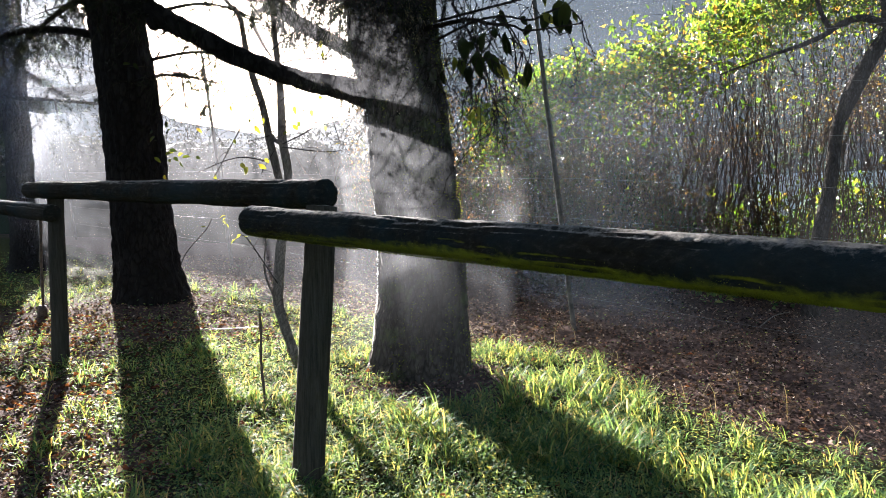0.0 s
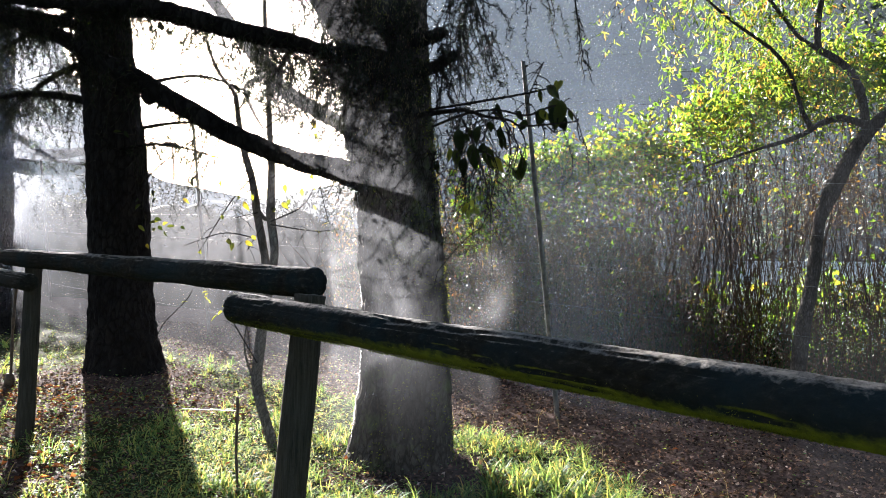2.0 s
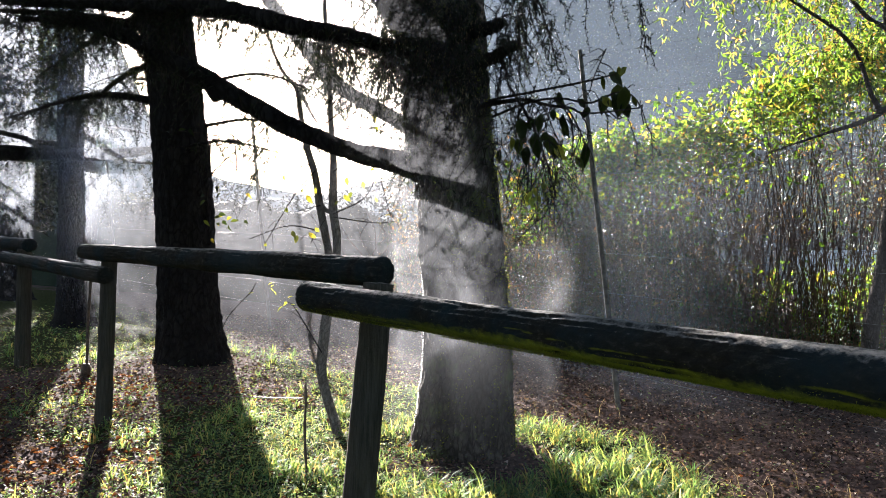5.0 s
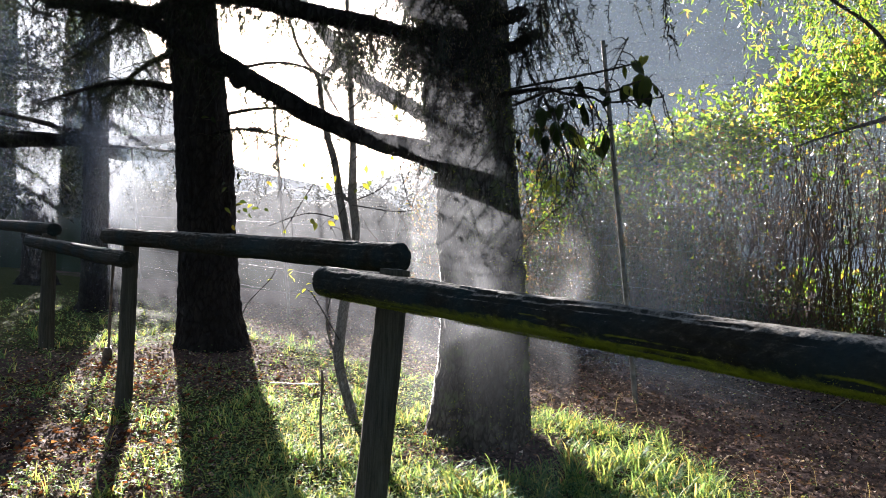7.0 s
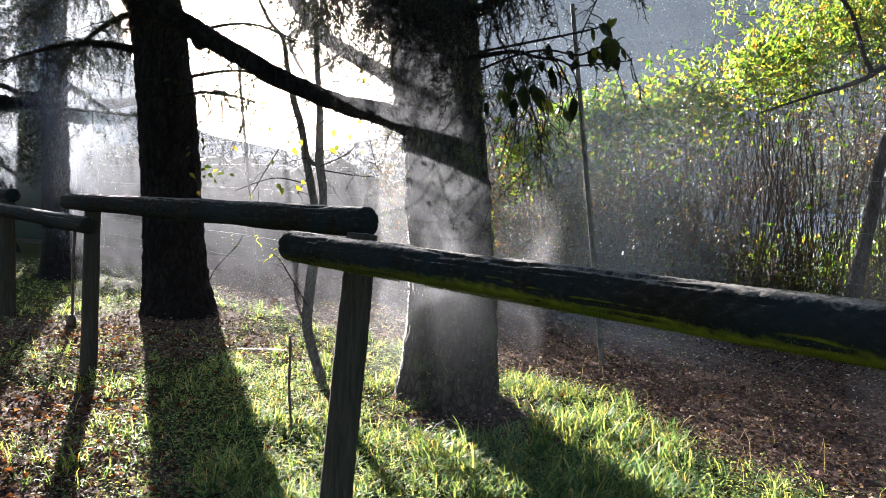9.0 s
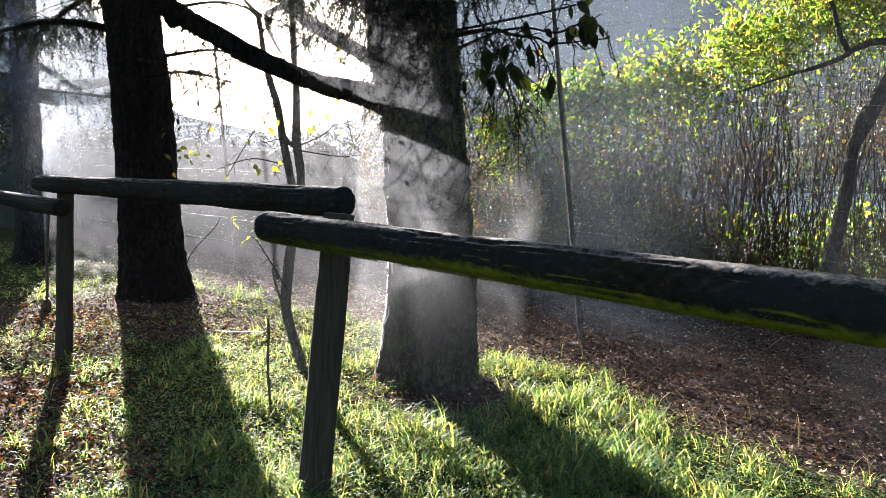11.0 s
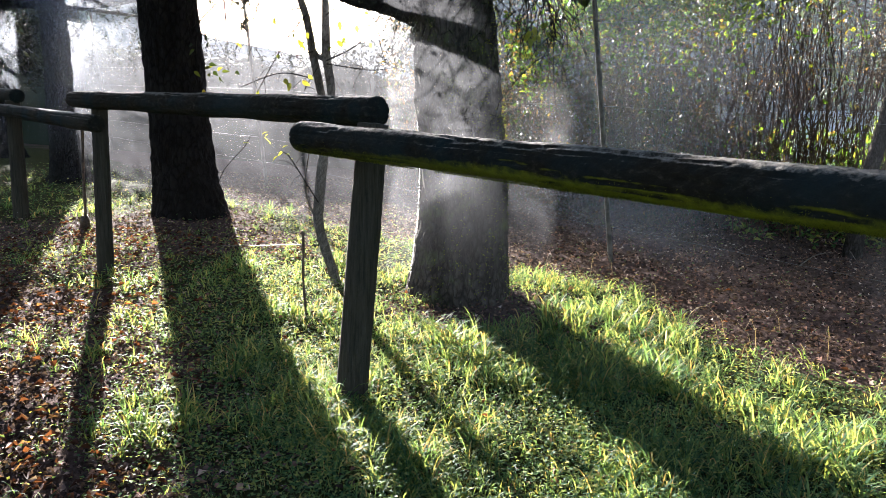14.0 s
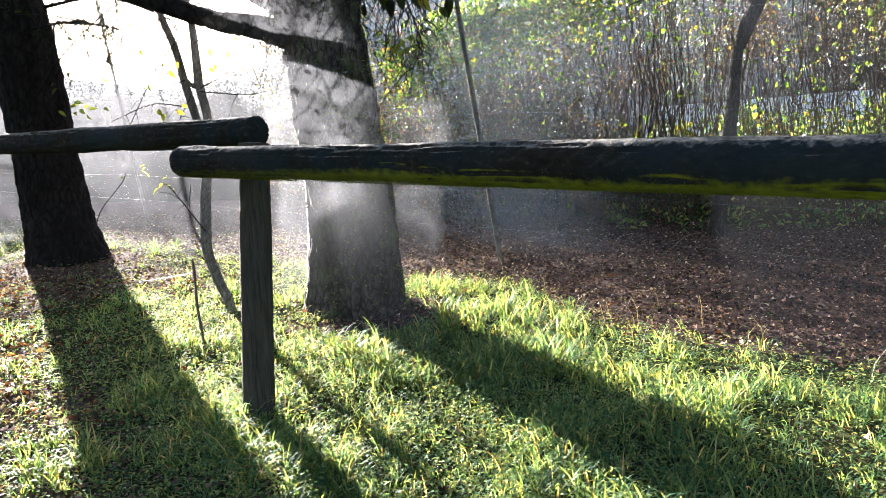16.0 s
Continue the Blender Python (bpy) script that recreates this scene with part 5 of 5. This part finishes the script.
part("foliage", gl, WILLOW_LEAF, bt)


# ---- turf, herbs, stalks and fallen leaves ----
def scatter(n, region, weight):
    """Random places inside a box of the plan, kept by a weight that thins with distance."""
    x0, x1, y0, y1 = region
    x, y = rng.uniform(x0, x1, n), rng.uniform(y0, y1, n)
    keep = rng.uniform(0, 1, n) < weight(x, y)
    return x[keep], y[keep]


def near(x, y):
    return 1 / (1 + (np.hypot(x - 0.3, y - 1.5) / 3.2) ** 3)


def tuft_noise(x, y, s):
    return 0.5 + 0.5 * np.sin(s * x + 1.7 * np.sin(s * 0.7 * y)) * np.cos(s * 1.1 * y + 1.3 * np.sin(s * 0.6 * x))


def blades(geo, x, y, height, width, lean_amount):
    """Arching blades of grass, three steps long."""
    n = len(x)
    base = np.stack([x, y, soil_z(x, y) - 0.008], -1)
    a = rng.uniform(0, 2 * np.pi, n)
    out = np.stack([np.cos(a), np.sin(a), 0 * a], -1)
    side = np.stack([-np.sin(a), np.cos(a), 0 * a], -1)
    h, w, ln = height[:, None], width[:, None], lean_amount[:, None]
    up = np.array([0, 0, 1.0])
    m1 = base + up * 0.45 * h + out * h * ln * 0.14
    m2 = base + up * h * (0.8 - 0.12 * ln) + out * h * ln * 0.5
    tip = base + up * h * (1 - 0.6 * ln ** 1.5) + out * h * ln * 1.05
    v = np.stack([base - side * w / 2, base + side * w / 2, m1 + side * w * 0.5, m1 - side * w * 0.5, m2 + side * w * 0.34, m2 - side * w * 0.34, tip], 1).reshape(-1, 3)
    k = np.arange(n) * 7
    geo.add(v, [np.concatenate([np.stack([k, k + 1, k + 2, k + 3], -1), np.stack([k + 3, k + 2, k + 4, k + 5], -1)]), np.stack([k + 5, k + 4, k + 6], -1)])


def rank_growth(x, y):
    """Where the grass stands longest: along the sunny edge of the soil and round the near post."""
    return np.clip(np.exp(-(((x - 0.75) / 0.9) ** 2 + ((y - 4.9) / 1.1) ** 2)) + 0.45 * np.exp(-(((x - 1.3) / 0.9) ** 2 + ((y - 3.4) / 1.0) ** 2)) + 0.5 * np.exp(-(((x + 0.2) / 0.6) ** 2 + ((y - 4.2) / 0.5) ** 2)), 0, 1)


def patch_noise(x, y, scale, seed):
    return np.array([noise.noise(Vector((a * scale, b * scale, seed))) for a, b in zip(x, y)])


def arching_blades(geo, x, y, length, width, bend):
    """Long blades that rise steeply and droop over, four steps long."""
    n = len(x)
    p = np.stack([x, y, soil_z(x, y) - 0.008], -1)
    a = rng.uniform(0, 2 * np.pi, n)
    out = np.stack([np.cos(a), np.sin(a), 0 * a], -1)
    side = np.stack([-np.sin(a), np.cos(a), 0 * a], -1) * width[:, None] / 2
    turn = rng.uniform(0.05, 0.35, n)
    rows = [p - side, p + side]
    for k, w in enumerate((1.0, 0.85, 0.55, 0.0)):
        th = turn + bend * (0.35, 0.95, 1.7, 2.3)[k]
        p = p + (out * np.sin(th)[:, None] + np.array([0, 0, 1.0]) * np.cos(th)[:, None]) * (length * (0.4, 0.26, 0.2, 0.14)[k])[:, None]
        rows += [p - side * w, p + side * w] if w else [p]
    k = np.arange(n) * 9
    quads = np.concatenate([np.stack([k + i, k + i + 1, k + i + 3, k + i + 2], -1) for i in (0, 2, 4)])
    geo.add(np.stack(rows, 1).reshape(-1, 3), [quads, np.stack([k + 6, k + 7, k + 8], -1)])


# loose short blades
x, y = scatter(520000, (-8, 3.6, 1.2, 11), lambda x, y: turf_amount(x, y) * near(x, y) * np.interp(x, [0.6, 1.4], [1.0, 0.6]) * (0.06 + 0.94 * tuft_noise(x, y, 9) ** 1.8))
rank = rank_growth(x, y)
keep = rng.uniform(0, 1, len(x)) > 0.5 * rank
x, y, rank = x[keep], y[keep], rank[keep]
x2, y2 = rng.normal(-0.3, 2.6, 40000), 1.35 - rng.exponential(1.3, 40000)
x, y, rank = np.concatenate([x, x2]), np.concatenate([y, y2]), np.concatenate([rank, 0.3 * tuft_noise(x2, y2, 3)])
n = len(x)
hgt = rng.uniform(0.015, 0.05, n) * (1 + 1.6 * rank * rng.uniform(0.0, 1.3, n))
g = Geo()
blades(g, x, y, hgt, rng.uniform(0.0018, 0.0042, n) * (1 + np.hypot(x, y - 1.5) * 0.1), rng.uniform(0.25, 1.2, n) + 0.3 * rank)
# separate tufts of longer arching blades, each from one crown
cx, cy = scatter(70000, (-8, 3.8, 1.0, 9.5), lambda x, y: np.clip(turf_amount(x, y) * 1.1, 0, 1) * near(x, y) * np.interp(x, [-2.4, -1.2, 0.4, 1.2], [0.4, 0.85, 1.0, 0.28]))
vigour = np.clip(0.5 + 1.1 * patch_noise(cx, cy, 2.1, 4.0), 0.12, 1.0) + 0.5 * rank_growth(cx, cy)
alive = rng.uniform(0, 1, len(cx)) < 0.25 + vigour
cx, cy, vigour = cx[alive], cy[alive], vigour[alive]
each = np.clip((5 + 13 * vigour * rng.uniform(0.4, 1.1, len(cx))).astype(int), 4, 18)
own = np.repeat(np.arange(len(cx)), each)
size = (0.04 + 0.075 * vigour) * rng.uniform(0.65, 1.35, len(cx))
n = len(own)
spread_r = 0.006 + 0.012 * vigour[own]
x, y = cx[own] + rng.normal(0, 1, n) * spread_r, cy[own] + rng.normal(0, 1, n) * spread_r
length = size[own] * rng.uniform(0.6, 1.5, n)
arching_blades(g, x, y, length, rng.uniform(0.0026, 0.0056, n) * (0.8 + 0.5 * vigour[own]) * (1 + np.hypot(x, y - 1.5) * 0.06), rng.uniform(0.35, 1.1, n))
tagged(part("grass", g, GRASS), "lush short green grass, backlit and dewy", "grass", kind="stuff")
x, y = scatter(1300000, (-8, 2.4, 1.2, 11), lambda x, y: np.clip(turf_amount(x, y) + 0.05 + 0.25 * (x < -1.2) * (y > 4.6), 0, 1) * near(x, y) * (1 - 0.6 * tuft_noise(x, y, 4)) * np.interp(x, [-2.2, -1.3, 0.3, 1.3], [0.7, 1.0, 0.9, 0.5]))
n = len(x)
a = rng.uniform(0, 6.28, n)
g = Geo()
hd = np.stack([np.cos(a), np.sin(a), rng.uniform(-0.1, 0.7, n)], -1)
leaves(g, np.stack([x, y, soil_z(x, y) + rng.uniform(0.0, 1.0, n) ** 2 * 0.085], -1), hd, np.tile([0, 0, 1.0], (n, 1)) + rand_unit(n) * 0.4, rng.uniform(0.009, 0.023, n) * (1 + np.hypot(x, y - 1.5) * 0.08), rng.uniform(0.006, 0.014, n) * (1 + np.hypot(x, y - 1.5) * 0.08), 0.15)
tagged(part("herbs", g, HERB), "low small-leaved green weeds among the grass", "weeds", kind="stuff")
# Tiny white flecks paint the dew's glint among the blades.
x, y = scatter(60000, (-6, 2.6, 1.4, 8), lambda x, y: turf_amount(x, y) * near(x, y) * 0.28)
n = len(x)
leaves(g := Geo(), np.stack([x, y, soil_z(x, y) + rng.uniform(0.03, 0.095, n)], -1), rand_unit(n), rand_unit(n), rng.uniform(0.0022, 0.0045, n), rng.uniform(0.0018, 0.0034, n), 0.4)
tagged(part("dew", g, GLINT), "white flecks painting the glint of dew on the grass", "dew", kind="stuff")
x, y = scatter(620, (-2, 2.4, 2.6, 6.6), lambda x, y: np.exp(-((y - edge_line(x)) / 0.45) ** 2) * 0.5 + 0.012)
g = Geo()
blades(g, x, y, rng.uniform(0.12, 0.34, len(x)), np.full(len(x), 0.0024), rng.uniform(0.5, 1.3, len(x)))
tagged(part("dry_stalks", g, STRAW), "thin pale dry grass stalks at the turf's edge", "grass", kind="stuff")
x, y = scatter(420000, (-8, 6.5, 1.5, 11.5), lambda x, y: np.clip(1.02 - turf_amount(x, y) * 1.0, 0.04, 1) * (0.25 + 0.75 * near(x, y)) * 0.85)
n = len(x)
a = rng.uniform(0, 6.28, n)
g = Geo()
sz = rng.uniform(0.014, 0.038, n)
leaves(g, np.stack([x, y, soil_z(x, y) + rng.uniform(0.003, 0.022, n)], -1), np.stack([np.cos(a), np.sin(a), rng.uniform(-0.5, 0.6, n)], -1), np.tile([0, 0, 1.0], (n, 1)) + rand_unit(n) * 0.8, sz, sz * rng.uniform(0.5, 0.9, n), 0.35)
tagged(part("fallen_leaves", g, LITTER), "reddish-brown fallen leaves carpeting the soil", "leaves", kind="stuff")


x, y = scatter(6500, (-4.2, 1.8, 1.6, 6.5), lambda x, y: np.clip(1 - turf_amount(x, y), 0, 1) ** 1.5 * (x < -1.0) + 0.05)
n = len(x)
a = rng.uniform(0, 6.28, n)
sz = rng.uniform(0.03, 0.06, n)
leaves(g := Geo(), np.stack([x, y, soil_z(x, y) + rng.uniform(0.008, 0.03, n)], -1), np.stack([np.cos(a), np.sin(a), rng.uniform(-0.3, 0.6, n)], -1), np.tile([0, 0, 1.0], (n, 1)) + rand_unit(n) * 0.7, sz, sz * rng.uniform(0.4, 0.7, n), 0.5)
tagged(part("fallen_leaves", g, RED_LITTER), "larger curled russet leaves lying on the bare soil", "leaves", kind="stuff")


# ---- dry sticks and low plants on the soil strip ----
for pts in [[(2.9, 9.3), (2.99, 9.06), (3.4, 9.68)], [(3.14, 10.02), (3.28, 9.86), (3.15, 9.06)], [(3.09, 8.88), (2.99, 8.36), (2.88, 7.74)], [(2.15, 9.76), (2.17, 9.42), (2.27, 9.4)], [(2.29, 7.42), (2.51, 7.72), (2.82, 8.24)]]:
    arch = [(x, y, float(soil_z(x, y)) + h, r) for (x, y), h, r in zip(pts, (0.01, 0.07, 0.04), (0.006, 0.005, 0.002))]
    stick = part("dry_stick", tube(Geo(), smooth_line(arch, 14), 6), BARK_THIN)
    tagged(stick, "bleached dry stick lying on the leaf litter", "stick", "sticks on the soil")
n = 1500
x = rng.uniform(2.0, 7.0, n)
y = hedge_y(x) - rng.uniform(0.15, 1.1, n) ** 1.3
clump = patch_noise(x, y, 1.7, 8.0) > -0.05
x, y = x[clump], y[clump]
n = len(x)
leaves(g := Geo(), np.stack([x, y, soil_z(x, y) + rng.uniform(0.02, 0.32, n) * rng.uniform(0.3, 1.0, n)], -1), rand_unit(n) + np.array([0, -0.4, 0.3]), rand_unit(n) + np.array([0, 0, 1.2]), rng.uniform(0.05, 0.1, n), rng.uniform(0.03, 0.055, n))
tagged(part("ground_plants", g, HERB), "low broad-leaved plants along the hedge's foot", "plants", kind="stuff")


# ---- drifting steam ----
def mist_sheet(name, a, b, z0, z1, mat, bulge, label, segs=24):
    """A softly curved curtain of vapour between two places on the plan."""
    s = np.linspace(0, 1, segs)
    hgt = np.linspace(0, 1, 8)
    S, Hh = np.meshgrid(s, hgt, indexing="ij")
    d = np.array(b) - np.array(a)
    nrm = np.array([-d[1], d[0]]) / np.hypot(*d)
    off = bulge * (np.sin(S * 5.3 + 1) * 0.5 + 0.5 * np.cos(Hh * 3 + S * 3))
    v = np.stack([a[0] + d[0] * S + nrm[0] * off, a[1] + d[1] * S + nrm[1] * off, z0 + (z1 - z0) * Hh], -1).reshape(-1, 3)
    i, j = np.meshgrid(np.arange(segs - 1), np.arange(7), indexing="ij")
    k = (i * 8 + j).ravel()
    ob = part(name, Geo().add(v, np.stack([k, k + 8, k + 9, k + 1], -1)), mat, uv=np.stack([S.ravel(), Hh.ravel()], -1))
    return tagged(ob, label, "mist", kind="stuff")


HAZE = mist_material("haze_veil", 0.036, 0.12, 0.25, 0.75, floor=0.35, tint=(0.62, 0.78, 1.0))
BANK = mist_material("mist_bank", 0.02, 0.55, 0.3, 0.7, floor=0.5)
LOW_MIST = mist_material("low_mist", 0.038, 0.7, 0.3, 0.7, floor=0.5)
# Sheet added to wash out blacks like lens glare, bluish over the soil.
GLARE_HAZE = mist_material("glare_haze", 0.007, 0.6, 0.3, 0.7, floor=0.7, tint=(0.8, 0.9, 1.0))
VEIL = mist_material("steam_veil", 0.042, 1.7, 0.34, 0.86, (1, 1, 1.0), floor=0.36, swirl=1.0)
CURL = mist_material("steam_curls", 0.042, 2.6, 0.46, 0.78, (1, 1, 0.8), floor=0.04, swirl=1.4)
WISP = mist_material("steam_wisp", 0.034, 1.7, 0.42, 0.85, (1, 1, 0.9), swirl=0.9)
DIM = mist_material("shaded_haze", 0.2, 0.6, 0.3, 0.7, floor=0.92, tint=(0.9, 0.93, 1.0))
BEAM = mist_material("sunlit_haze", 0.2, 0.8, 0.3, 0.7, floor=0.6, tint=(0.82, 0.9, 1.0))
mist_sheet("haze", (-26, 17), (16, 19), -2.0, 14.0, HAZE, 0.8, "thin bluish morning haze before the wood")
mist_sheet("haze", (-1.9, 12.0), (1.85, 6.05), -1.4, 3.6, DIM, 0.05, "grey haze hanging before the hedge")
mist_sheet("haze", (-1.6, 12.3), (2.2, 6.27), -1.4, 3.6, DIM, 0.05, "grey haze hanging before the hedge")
mist_sheet("mist_bank", (-9, 12.3), (-0.9, 11.4), -1.2, 4.5, BANK, 0.3, "bright backlit mist bank over the bare soil")
mist_sheet("mist_bank", (-7.0, 9.2), (-0.45, 7.0), -1.8, 7.4, LOW_MIST, 0.12, "pale mist drifting between the trunks")
mist_sheet("steam", (-1.15, 4.4), (0.12, 4.17), 0.25, 3.2, VEIL, 0.04, "thin steam drifting before the sunlit trunk")
mist_sheet("steam", (-0.95, 4.6), (-0.08, 4.4), 0.45, 2.4, CURL, 0.04, "curls of steam drifting before the sunlit trunk")
mist_sheet("steam", (-1.15, 5.6), (-0.4, 5.55), -0.4, 2.9, VEIL, 0.05, "bright steam curling off the sunlit side of the trunk")
mist_sheet("steam", (-0.3, 5.5), (0.36, 5.55), 0.2, 1.75, WISP, 0.1, "curling steam rising off the sunlit bark")
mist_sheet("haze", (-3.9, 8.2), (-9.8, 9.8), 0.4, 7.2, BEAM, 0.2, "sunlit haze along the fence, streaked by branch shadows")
mist_sheet("haze", (-2.6, 5.75), (3.6, 1.6), -0.4, 5.6, GLARE_HAZE, 0.05, "thin sheet behind the fence standing in for lens glare and haze")
